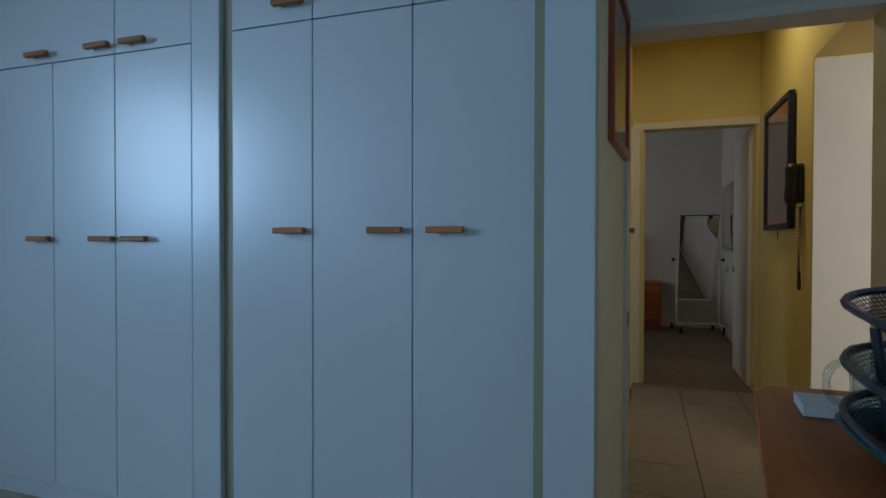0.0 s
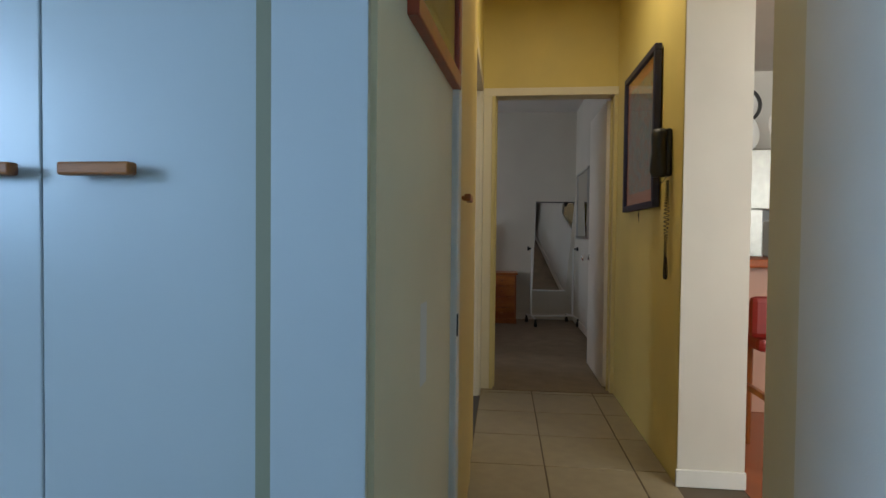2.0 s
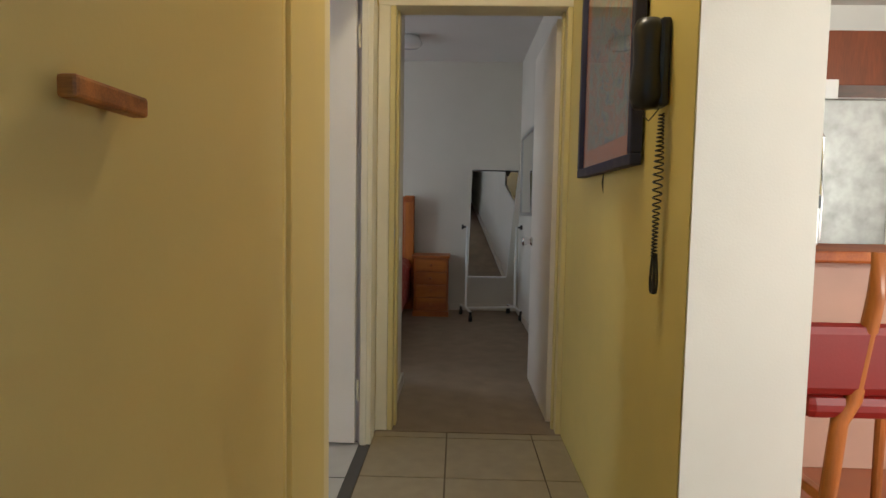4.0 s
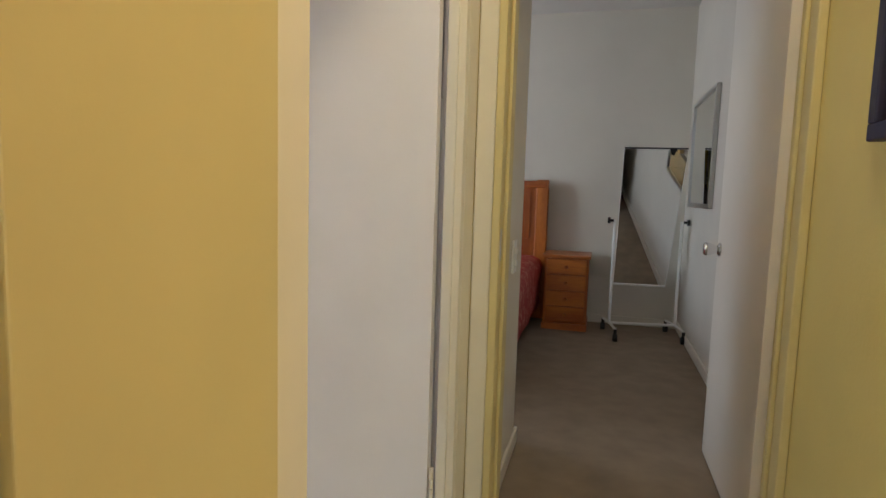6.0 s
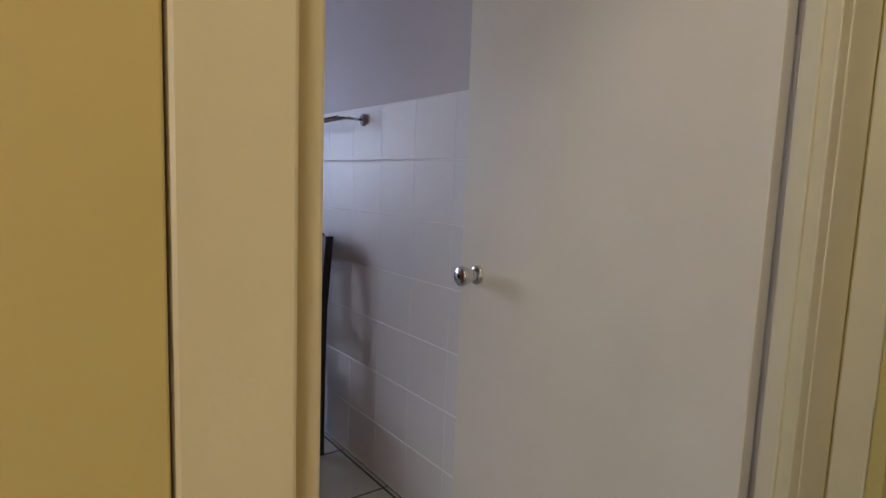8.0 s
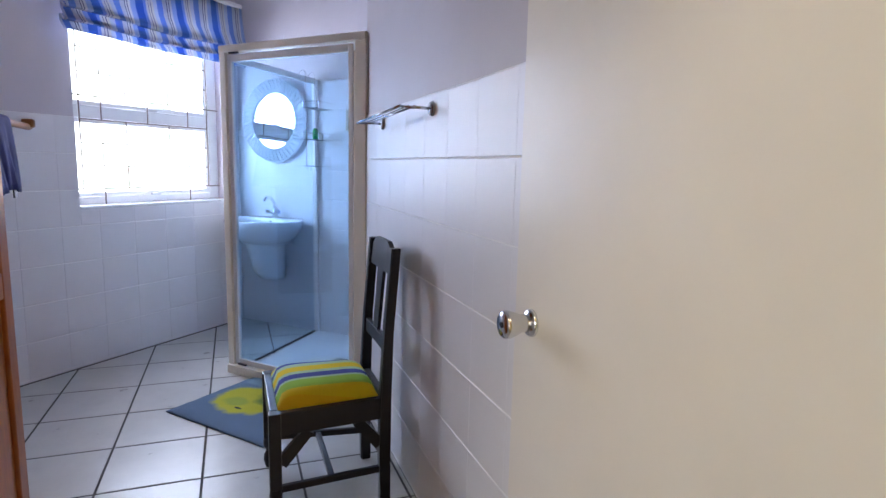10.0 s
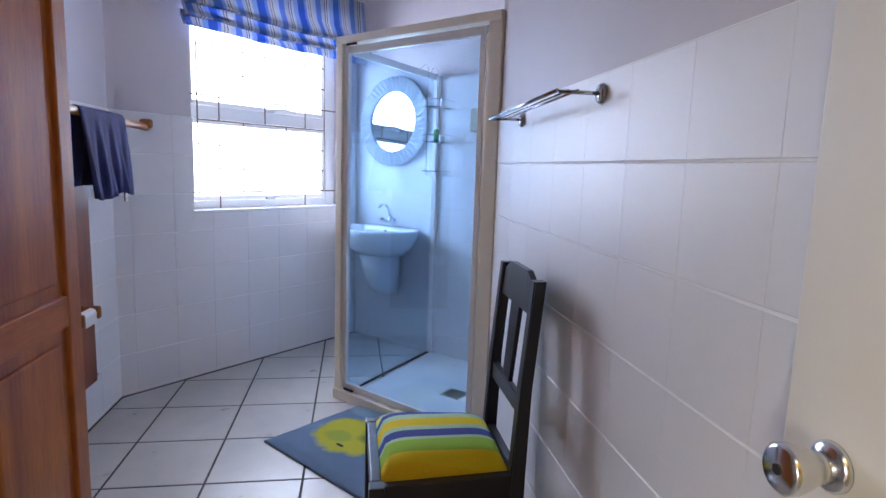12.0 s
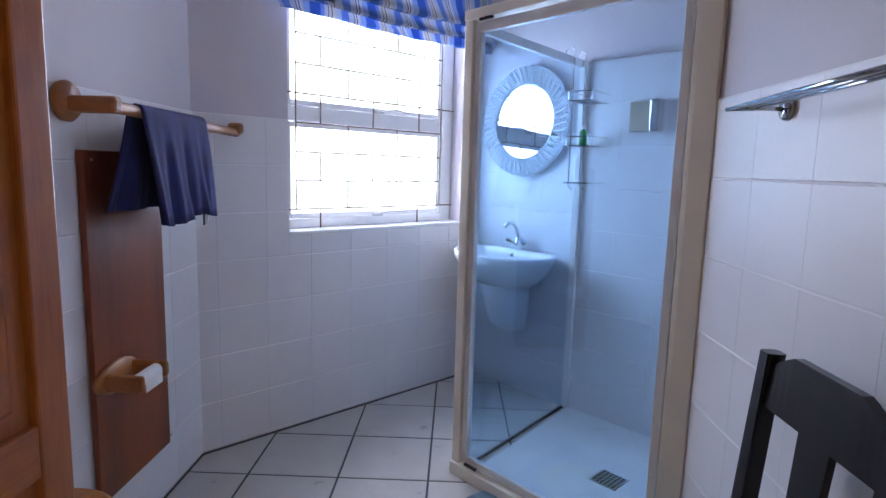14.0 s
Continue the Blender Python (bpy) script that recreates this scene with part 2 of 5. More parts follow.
def wall(name, p, q, thick, z0, z1, material, openings=(), over=(0, 0)):
    """A wall whose seen face runs from p to q, thick to its right; openings are (from, to, low, high) along it."""
    m, length = frame_of(p, q)
    bm = bmesh.new()
    cuts = sorted(openings)
    x = -over[0]
    for a, b, lo, hi in cuts:
        box(bm, x, a, -thick, 0, z0, z1)
        if lo > z0:
            box(bm, a, b, -thick, 0, z0, lo)
        if hi < z1:
            box(bm, a, b, -thick, 0, hi, z1)
        x = b
    box(bm, x, length + over[1], -thick, 0, z0, z1)
    bmesh.ops.transform(bm, matrix=m, verts=bm.verts)
    bmesh.ops.remove_doubles(bm, verts=bm.verts, dist=1e-5)
    return tagged(link(bm, name, material), kind="structure")


def clip_poly(poly, border):
    """The part of a convex polygon inside a convex border (counter-clockwise)."""
    out = poly
    n = len(border)
    for i in range(n):
        ax, ay = border[i]
        bx, by = border[(i + 1) % n]
        side = lambda p: (bx - ax) * (p[1] - ay) - (by - ay) * (p[0] - ax)
        new_out = []
        for j, p in enumerate(out):
            r = out[j - 1]
            sp, sr = side(p), side(r)
            if (sp >= 0) != (sr >= 0):
                k = sr / (sr - sp)
                new_out.append((r[0] + k * (p[0] - r[0]), r[1] + k * (p[1] - r[1])))
            if sp >= 0:
                new_out.append(p)
        out = new_out
        if not out:
            return []
    return out


# ---- the rooms ----
DX0, DX1 = -4.20, 0.83          # dining room and corridor, west and east
CLOSET_Y = -3.085                # face of the built-in wardrobes
CW = -0.09                      # corridor's west wall
HALL_S, HALL_N = -2.46, -2.24   # the wall above the passage
KIT0, KIT1 = -2.28, -1.455       # kitchen opening
BATH_N, BATH_S = -0.145, -1.80
BD0, BD1 = -1.00, -0.205        # bathroom doorway
SWC = (-3.27, -1.80)            # bathroom corners
MIDC = (-4.36, -0.675)
SHC = (-3.28, 0.40)
NWC = (-2.57, BATH_N)
CEIL = 2.76
BCEIL = 2.62
HEAD = 2.02

wall("wall_closet_back", (DX0, -2.46), (-.22, -2.46), .1, 0, CEIL, PLAIN_WHITE)
bm = bmesh.new()
for a in ((-7.2, -6.7, 0, CEIL), (-5.0, -2.46, 0, CEIL), (-6.7, -5.0, 0, 1.15), (-6.7, -5.0, 2.55, CEIL)):
    box(bm, DX0 - .2, DX0, *a)
tagged(link(bm, "wall_dining_west", PLAIN_WHITE), kind="structure")
# unseen window behind the wardrobe glare; tinted pane added to blue its daylight
dw = tagged(thing("window_2", "unseen dining room window, its pane tinted to turn the daylight bluer", "window"), kind="structure")
pane = one_box("pane", (DX0 - .12, DX0 - .112, -6.7, -5.0, 1.15, 2.55), DAYLIGHT_TINT, dw)
pane.visible_shadow = True
tagged(one_box("wall_dining_south", (DX0, 1.11, -7.2, -7.0, 0, CEIL), PLAIN_WHITE), kind="structure")
tagged(one_box("wall_dining_east", (DX1, 1.11, -7.0, HALL_S, 0, CEIL), PLAIN_WHITE), kind="structure")

# wall above the passage
tagged(one_box("wall_over_passage", (-.22, DX1, HALL_S, HALL_N, HEAD, CEIL), GREY_WHITE), kind="structure")
# corridor walls
bm = bmesh.new()
box(bm, DX1, 1.11, KIT0, KIT1, 2.11, CEIL)
box(bm, DX1, 1.11, KIT1, 0, 0, CEIL)
tagged(link(bm, "wall_corridor_east", YELLOW), kind="structure")
tagged(one_box("wall_corridor_pier", (DX1, 1.11, HALL_S, KIT0, 0, CEIL), PIER), kind="structure")
bm = bmesh.new()
box(bm, -.13, -.10, HALL_S, -1.12, 0, CEIL)
box(bm, -.13, CW, -1.12, -.09, 2.09, CEIL)
box(bm, -.13, CW, -.09, 0, 0, CEIL)
tagged(link(bm, "wall_corridor_west", YELLOW), kind="structure")
bm = bmesh.new()
box(bm, -.22, -.05, 0, .12, 0, CEIL)
box(bm, -.05, .855, 0, .12, 2.10, CEIL)
box(bm, .855, 1.11, 0, .12, 0, CEIL)
tagged(link(bm, "wall_corridor_north", YELLOW), kind="structure")
# ceilings
tagged(one_box("ceiling_corridor", (-.22, 1.11, HALL_N, .12, CEIL, CEIL + .1), CEILING), kind="structure")
tagged(one_box("ceiling_dining", (DX0 - .2, 1.11, -7.2, HALL_N, CEIL + .002, CEIL + .102), CEILING), kind="structure")

# bathroom walls
tagged(one_box("wall_bath_east", (-.145, -.131, BATH_S - .1, -1.05, 0, BCEIL), BATH_PAINT), kind="structure")
tagged(one_box("wall_bath_east", (-.145, -.131, -.175, BATH_N, 0, BCEIL), BATH_PAINT), kind="structure")
tagged(one_box("wall_bath_east", (-.145, -.131, -1.05, -.175, 2.09, BCEIL), BATH_PAINT), kind="structure")
wall("wall_bath_north", NWC, (-.131, BATH_N), -.12, 0, BCEIL, BATH_PAINT)
wall("wall_bath_south", SWC, (-.131, BATH_S), .12, 0, BCEIL, BATH_PAINT, over=(.1, 0))
WIN = (.40, 1.46, .89, 2.02)
WINM, WINL = frame_of(MIDC, SWC)
wall("wall_bath_window", MIDC, SWC, .24, 0, BCEIL, BATH_PAINT, openings=[(WINL - WIN[1], WINL - WIN[0], WIN[2], WIN[3])], over=(.1, .1))
wall("wall_bath_basin", SHC, MIDC, .12, 0, BCEIL, BATH_PAINT, over=(0, .1))
wall("wall_shower_side", NWC, SHC, .12, 0, BCEIL, BATH_PAINT) 
tagged(one_box("ceiling_bath", (-4.8, -.131, -2.0, .7, BCEIL, BCEIL + .1), CEILING), kind="structure")

# bedroom
BWE, BWN, BWW = .97, 3.42, -3.2
tagged(one_box("wall_bedroom_east", (BWE, BWE + .14, .12, BWN, 0, CEIL), BED_WALL), kind="structure")
tagged(one_box("wall_bedroom_north", (BWW, BWE + .14, BWN, BWN + .14, 0, CEIL), BED_WALL), kind="structure")
tagged(one_box("wall_bedroom_stub", (-.16, -.03, .12, .74, 0, CEIL), BED_WALL), kind="structure")
tagged(one_box("wall_bedroom_south", (BWW, -.16, .60, .74, 0, CEIL), BED_WALL), kind="structure")
bm = bmesh.new()
for a in ((.60, 1.2, 0, CEIL), (2.8, 3.56, 0, CEIL), (1.2, 2.8, 0, .9), (1.2, 2.8, 2.1, CEIL)):
    box(bm, BWW - .14, BWW, *a)
tagged(link(bm, "wall_bedroom_west", BED_WALL), kind="structure")
tagged(one_box("ceiling_bedroom", (BWW - .14, BWE + .14, .12, BWN + .14, 2.66, 2.76), CEILING), kind="structure")

# kitchen shell
tagged(one_box("wall_kitchen_north", (1.11, 6.2, 1.5, 1.64, 0, 2.6), PLAIN_WHITE), kind="structure")
tagged(one_box("wall_kitchen_east", (6.2, 6.34, -4.0, 2.34, 0, 2.6), PLAIN_WHITE), kind="structure")

bm = bmesh.new()
for a in ((1.11, 2.0, 0, 2.6), (5.0, 6.34, 0, 2.6), (2.0, 5.0, 0, .9), (2.0, 5.0, 2.2, 2.6)):
    box(bm, a[0], a[1], -4.14, -4.0, a[2], a[3])
tagged(link(bm, "wall_kitchen_south", PLAIN_WHITE), kind="structure")
tagged(one_box("ceiling_kitchen", (1.11, 6.34, -4.14, 2.34, 2.6, 2.7), CEILING), kind="structure")

# floors
tagged(one_box("floor_corridor", (DX0 - .2, 1.11, -7.2, -.02, -.1, -.004), GROUT), kind="structure")
tagged(one_box("floor_bedroom", (BWW - .14, BWE + .14, -.02, BWN + .14, -.1, .004), CARPET), kind="structure")
tagged(one_box("floor_kitchen", (1.11, 6.34, -4.14, 2.34, -.1, -.002), TERRACOTTA), kind="structure")
tagged(one_box("ground", (-60, 60, -60, 60, -.3, -.12), GROUND), kind="structure")


# ---- dining room ----
def wood_handle(parent, x, z, y=CLOSET_Y - .022, wide=.130):
    bm = bmesh.new()
    box(bm, x - wide / 2, x + wide / 2, y - .036, y - .012, z - .011, z + .011, bevel=.004)
    for s in (-.035, .035):
        rod(bm, (x + s, y - .014, z), (x + s, y + .006, z), .007)
    return part("handle", bm, HANDLE_WOOD, parent, "short brown wooden bar handle")


def wardrobe(x0, x1, splits, handles, uppers, label, kick=.08, split=1.975, grip=1.197, top_grip=2.04):
    """A built-in wardrobe with tall doors below and short ones above; all in metres along the wall."""
    t = thing("built_in_wardrobe", label, "wardrobe", (0, 0, 0))
    bm = bmesh.new()
    box(bm, x0, x1, CLOSET_Y + .004, HALL_S - .01, 0, CEIL - .01)
    part("carcass", bm, DARK_GAP, t, "dark gap behind the doors")
    edges = [x0, *splits, x1]
    doors = []
    for a, b in zip(edges, edges[1:]):
        bm = bmesh.new()
        box(bm, a + .0018, b - .0018, CLOSET_Y - .018, CLOSET_Y + .002, kick, split - .002, bevel=.0025)
        doors.append(part("door", bm, CLOSET, t, "tall flush white door"))
    bm = bmesh.new()
    box(bm, x0, x1, CLOSET_Y - .004, CLOSET_Y + .002, 0, kick - .004)
    part("plinth", bm, CLOSET, t)
    for i, x in handles:
        wood_handle(doors[i], x, grip)
    u = [x0, *uppers[0], x1]
    tops = []
    for a, b in zip(u, u[1:]):
        bm = bmesh.new()
        box(bm, a + .0018, b - .0018, CLOSET_Y - .018, CLOSET_Y + .002, split + .002, CEIL - .02, bevel=.0025)
        tops.append(part("upper_door", bm, CLOSET, t, "short flush white door"))
    for i, x in uppers[1]:
        wood_handle(tops[i], x, top_grip)
    return t


wardrobe(-3.25, -1.678, (-2.82, -2.437, -2.079), [(1, -2.495), (2, -2.127), (3, -1.949)],
         ((-2.82, -2.079), [(1, -2.50), (1, -2.148), (2, -1.955)]), "white built-in wardrobe with flush doors and brown wooden handles", split=1.930, grip=1.162, top_grip=1.965)
wardrobe(-1.487, -.312, (-1.132, -.741), [(0, -1.214), (1, -.833), (2, -.615)],
         ((-1.132, -.741), [(0, -1.22)]), "white built-in wardrobe beside the passage, with brown wooden handles", split=1.955, grip=1.192, top_grip=2.02)
bm = bmesh.new()
box(bm, -1.676, -1.542, CLOSET_Y - .022, CLOSET_Y + .1, 0, CEIL, bevel=.004)
tagged(link(bm, "trim", CLOSET), kind="structure")
# groove strips, coloured dark for the shade in the recess
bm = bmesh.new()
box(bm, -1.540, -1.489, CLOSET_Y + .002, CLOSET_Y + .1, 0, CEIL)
tagged(link(bm, "trim", GROOVE_SHADE), kind="structure")
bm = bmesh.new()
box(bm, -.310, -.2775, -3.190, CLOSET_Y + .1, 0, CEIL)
tagged(link(bm, "trim", GROOVE_SHADE), kind="structure")
bm = bmesh.new()
prism(bm, [(-.2765, -3.210), (-.120, -3.216), (-.072, HALL_S), (-.2765, HALL_S)], 0, CEIL)
bmesh.ops.bevel(bm, geom=[e for e in bm.edges if abs(e.verts[0].co.z - e.verts[1].co.z) > 1 and e.verts[0].co.y < -3], offset=.010, segments=4, affect="EDGES")
tagged(link(bm, "wall_wardrobe_end", END_WALL), kind="structure")
tagged(one_box("wall_dining_corner", (DX0, -3.252, CLOSET_Y - .02, CLOSET_Y + .1, 0, CEIL), PLAIN_WHITE), kind="structure")

bm = bmesh.new()
prism(bm, [(-.2760, -3.2140), (-.130, -3.2196), (-.130, -3.2166), (-.2760, -3.2110)], 0, CEIL)
tagged(link(bm, "trim", CLOSET), kind="structure")

# thin plate for the plaster repair patch on the slanted wall, no real trim
bm = bmesh.new()
prism(bm, [(-.1004, -2.885), (-.0955, -2.825), (-.0940, -2.825), (-.0989, -2.885)], .775, .945)
tagged(link(bm, "trim", GREY_WHITE), kind="structure")

# jamb of the passage with its strike plate
j = thing("passage_door_frame", "cream painted door frame without a door at the corridor's start", "door frame")
bm = bmesh.new()
box(bm, -.10, -.056, HALL_S - .035, HALL_S + .06, 0, HEAD, bevel=.005)
part("jamb", bm, GREY_WHITE, j)
bm = bmesh.new()
box(bm, -.056, DX1 - .02, HALL_S - .035, HALL_S + .06, HEAD - .03, HEAD + .01, bevel=.005)
part("head", bm, GREY_WHITE, j)
bm = bmesh.new()
box(bm, -.0575, -.0535, -2.493, -2.471, .812, .872, bevel=.001)
part("strike_plate", bm, BLACK, j, "small dark metal strike plate")


def picture(name, label, origin, along, w, h, rim, deep, rim_mat, mount_mat, art_mat, mount, glass_mat=None):
    """A framed picture: origin is its lower corner on the wall, along the way it runs."""
    t = thing(name, label, "picture")
    d = Vector((*along, 0)).normalized()
    m = Matrix(((d.x, -d.y, 0, origin[0]), (d.y, d.x, 0, origin[1]), (0, 0, 1, origin[2]), (0, 0, 0, 1)))
    bm = bmesh.new()
    for a in ((0, w, 0, rim), (0, w, h - rim, h), (0, rim, rim, h - rim), (w - rim, w, rim, h - rim)):
        box(bm, a[0], a[1], .0, deep, a[2], a[3], bevel=.004, m=m)
    part("frame", bm, rim_mat, t)
    bm = bmesh.new()
    box(bm, rim - .002, w - rim + .002, .003, deep * .45, rim - .002, h - rim + .002, m=m)
    part("mount", bm, mount_mat, t)
    bm = bmesh.new()
    box(bm, rim + mount, w - rim - mount, .004, deep * .45 + .002, rim + mount, h - rim - mount, m=m)
    part("print", bm, art_mat, t)
    bm = bmesh.new()
    box(bm, rim - .002, w - rim + .002, deep * .62, deep * .62 + .002, rim - .002, h - rim + .002, m=m)
    part("pane", bm, GLASS, t)
    return t


def art(name, colours, scale):
    """Blotches of a few colours."""
    m = bpy.data.materials.new(name)
    m.use_nodes = True
    nt = m.node_tree
    co = nt.nodes.new("ShaderNodeTexCoord")
    vo = nt.nodes.new("ShaderNodeTexNoise")
    vo.inputs["Scale"].default_value = scale
    vo.inputs["Detail"].default_value = 2.5
    vo.inputs["Distortion"].default_value = 1.5
    nt.links.new(co.outputs["Object"], vo.inputs["Vector"])
    cr = nt.nodes.new("ShaderNodeValToRGB")
    while len(cr.color_ramp.elements) < len(colours):
        cr.color_ramp.elements.new(.5)
    for i, c in enumerate(colours):
        e = cr.color_ramp.elements[i]
        e.position, e.color = .32 + .36 * i / (len(colours) - 1), (*c, 1)
    nt.links.new(vo.outputs["Fac"], cr.inputs["Fac"])
    nt.links.new(cr.outputs["Color"], nt.nodes["Principled BSDF"].inputs["Base Color"])
    nt.nodes["Principled BSDF"].inputs["Roughness"].default_value = .6
    return m


FLOWERS = art("flower_print", [(.07, .12, .22), (.14, .24, .27), (.26, .31, .20), (.22, .27, .22), (.42, .11, .07), (.48, .25, .10), (.12, .16, .14)], 14)
ORANGE_MOUNT = mat("orange_mount_board", (.62, .17, .045), .8, var=.04)
YELLOW_MOUNT = mat("yellow_mount_board", (.50, .38, .10), .8, var=.06)
NAVY_FRAME = mat("dark_blue_black_frame", (.014, .015, .045), .55, var=.2, scale=20)
picture("framed_picture", "picture in a red-brown wooden frame at the wardrobe's end", (-.0775, -2.478, 1.475), (-.037, -.58), .545, .58, .042, .026, RED_FRAME, YELLOW_MOUNT, art("pale_print", [(.30, .24, .08), (.45, .36, .12), (.5, .42, .2)], 6), .05)
picture("framed_picture", "flower print with orange mount and dark blue frame", (DX1 - .008, -1.125, 1.232), (0, 1), .715, .80, .034, .034, NAVY_FRAME, ORANGE_MOUNT, FLOWERS, .065)
bm = bmesh.new()
tube(bm, [(DX1 - .006, -.70, 1.245), (DX1 - .012, -.702, 1.20), (DX1 - .008, -.706, 1.165), (DX1 - .008, -.700, 1.20), (DX1 - .006, -.694, 1.245)], .0015, 6)
tagged(link(bm, "hanging_string", BLACK), "loose dark string below the flower print", "string")

# breakfast counter with its things
CT = .90
t = thing("breakfast_counter", "orange-brown varnished wooden counter top beside the passage", "counter")
bm = bmesh.new()
prism(bm, [(.075, -5.3), (DX1 - .004, -5.3), (DX1 - .004, -3.755), (.21, -3.755), (.186, -3.79), (.118, -4.27), (.085, -4.62)], CT - .038, CT)
bmesh.ops.bevel(bm, geom=[e for e in bm.edges if abs(e.verts[0].co.z - e.verts[1].co.z) < .001], offset=.006, segments=2, affect="EDGES")
part("worktop", bm, TABLEWOOD, t)
bm = bmesh.new()
box(bm, .36, DX1 - .004, -5.2, -3.85, 0, CT - .040)
part("base", bm, PLAIN_WHITE, t)

MESH_METAL = mat("dark_grey_wire_mesh", (.06, .06, .08), .4, .6, var=.2)
TEAL = mat("teal_plastic", (.01, .10, .11), .35)
t = thing("letter_tray", "three-tier dark wire mesh tray holding papers on the counter", "letter tray")
TX, TY = .398, -4.155
for k, z in enumerate((CT + .020, CT + .080, CT + .150)):
    bm = bmesh.new()
    ring = []
    for i in range(36):
        a = i * math.tau / 36
        ca, sa = math.cos(a), math.sin(a)
        e = .62
        ring.append((TX + .172 * math.copysign(abs(ca) ** e, ca), TY + .135 * math.copysign(abs(sa) ** e, sa), z + .026 + .020 * sa))
    tube(bm, ring, .0045, 6, closed=True)
    low = [(TX + (p[0] - TX) * .78, TY + (p[1] - TY) * .80, z) for p in ring]
    tube(bm, low, .002, 4, closed=True)
    steps = 5
    for i in range(36):
        for s_ in (0, .33, .66):
            a, b = Vector(ring[i]).lerp(Vector(ring[(i + 1) % 36]), s_), Vector(low[i]).lerp(Vector(low[(i + 1) % 36]), s_)
            tube(bm, [a, (a + b) / 2 - Vector((0, 0, .002)), b], .0008, 3)
    for f_ in (.1, .2, .3, .4, .5, .6, .7, .8, .9):
        tube(bm, [Vector(a).lerp(Vector(b), f_) for a, b in zip(ring, low)], .0008, 3, closed=True)
    for i in range(-18, 19):
        rod(bm, (TX + i * .007, TY - .085, z), (TX + i * .007, TY + .085, z), .0007, 3)
    for i in range(-12, 13):
        rod(bm, (TX - .125, TY + i * .007, z), (TX + .125, TY + i * .007, z), .0007, 3)
    tier = part("tier", bm, MESH_METAL, t, "wire mesh tray with a rolled rim")
    bm = bmesh.new()
    box(bm, -.10, .11, -.075, .075, .004, .013, m=Matrix.Translation((TX, TY, z)) @ pose(0, 0, 0, 0, 3, 6))
    part("sheet_of_paper", bm, PAPER, tier, "loose white paper")
for x, y in ((-.11, -.08), (.11, -.08), (-.11, .08), (.11, .08)):
    bm = bmesh.new()
    rod(bm, (TX + x, TY + y, CT), (TX + x - .02, TY + y, CT + .15), .006, 8)
    part("leg", bm, MESH_METAL, t)
t = thing("teal_tray", "teal plastic tray under the wire baskets", "tray")
bm = bmesh.new()
loops = []
for rx, ry, z_ in ((.120, .085, .001), (.150, .112, .016), (.180, .143, .040), (.176, .139, .041), (.146, .108, .019), (.118, .083, .005)):
    row_ = []
    for i in range(40):
        a = i * math.tau / 40
        ca, sa = math.cos(a), math.sin(a)
        row_.append(bm.verts.new((TX + rx * math.copysign(abs(ca) ** .62, ca), TY + ry * math.copysign(abs(sa) ** .62, sa), CT + z_)))
    loops.append(row_)
for a, b in zip(loops, loops[1:]):
    for k in range(40):
        bm.faces.new((a[k], a[(k + 1) % 40], b[(k + 1) % 40], b[k]))
bm.faces.new(loops[0][::-1]), bm.faces.new(loops[-1])
bmesh.ops.recalc_face_normals(bm, faces=bm.faces)
part("body", bm, TEAL, t)
t = thing("glass_mug", "clear glass mug on the counter", "mug")
THICK_GLASS = glass("thick_glass", (.86, .91, .89))
MX, MY = .318, -3.950
bm = bmesh.new()
lathe(bm, [(.036, CT + .001), (.040, CT + .105), (.036, CT + .105), (.033, CT + .008)], 24, Matrix.Translation((MX, MY, 0)))
part("cup", bm, THICK_GLASS, t, smooth=True)
bm = bmesh.new()
tube(bm, [(MX - .036 - .032 * math.sin(math.pi * i / 14) ** .6, MY, CT + .053 + .030 * math.cos(math.pi * i / 14)) for i in range(15)], .0058, 10)
part("handle", bm, THICK_GLASS, t, smooth=True)
t = thing("notepad", "white notepad lying on the counter", "notepad")
bm = bmesh.new()
box(bm, 0, .20, -.085, .0, .0, .015, m=pose(.228, -3.865, CT + .001, 0, 0, -4))
part("paper_block", bm, NOTE_PAPER, t)


# ---- corridor ----
t = thing("yellow_cupboard", "yellow painted built-in corridor cupboard door with a brown handle", "cupboard")
bm = bmesh.new()
box(bm, -.0995, -.066, HALL_S + .064, -1.560, .03, 2.30, bevel=.003)
part("door", bm, YELLOW_DOOR, t)
bm = bmesh.new()
box(bm, -.056, -.036, -2.26, -2.14, 1.192, 1.214, bevel=.004)
for y in (-2.23, -2.17):
    rod(bm, (-.079, y, 1.203), (-.05, y, 1.203), .006)
part("handle", bm, HANDLE_WOOD, t, "short brown wooden bar handle")
bm = bmesh.new()
prism(bm, [(-.0995, -1.558), (-.074, -1.558), (-.068, -1.546), (-.068, -1.532), (-.090, -1.458), (-.0995, -1.458)], 0, CEIL)
tagged(link(bm, "trim", YELLOW_DOOR), kind="structure")
t = thing("cupboard_front", "flat yellow painted cupboard front beside the bathroom doorway", "cupboard")
bm = bmesh.new()
box(bm, -.0995, -.078, -1.455, -1.1270, .01, CEIL - .02, bevel=.002)
part("board", bm, YELLOW_DOOR, t)
bm = bmesh.new()
box(bm, -.0995, -.086, -1.1265, -1.1250, 0, CEIL - .02)
part("shadow_gap", bm, DARK_GAP, t, "narrow dark gap")

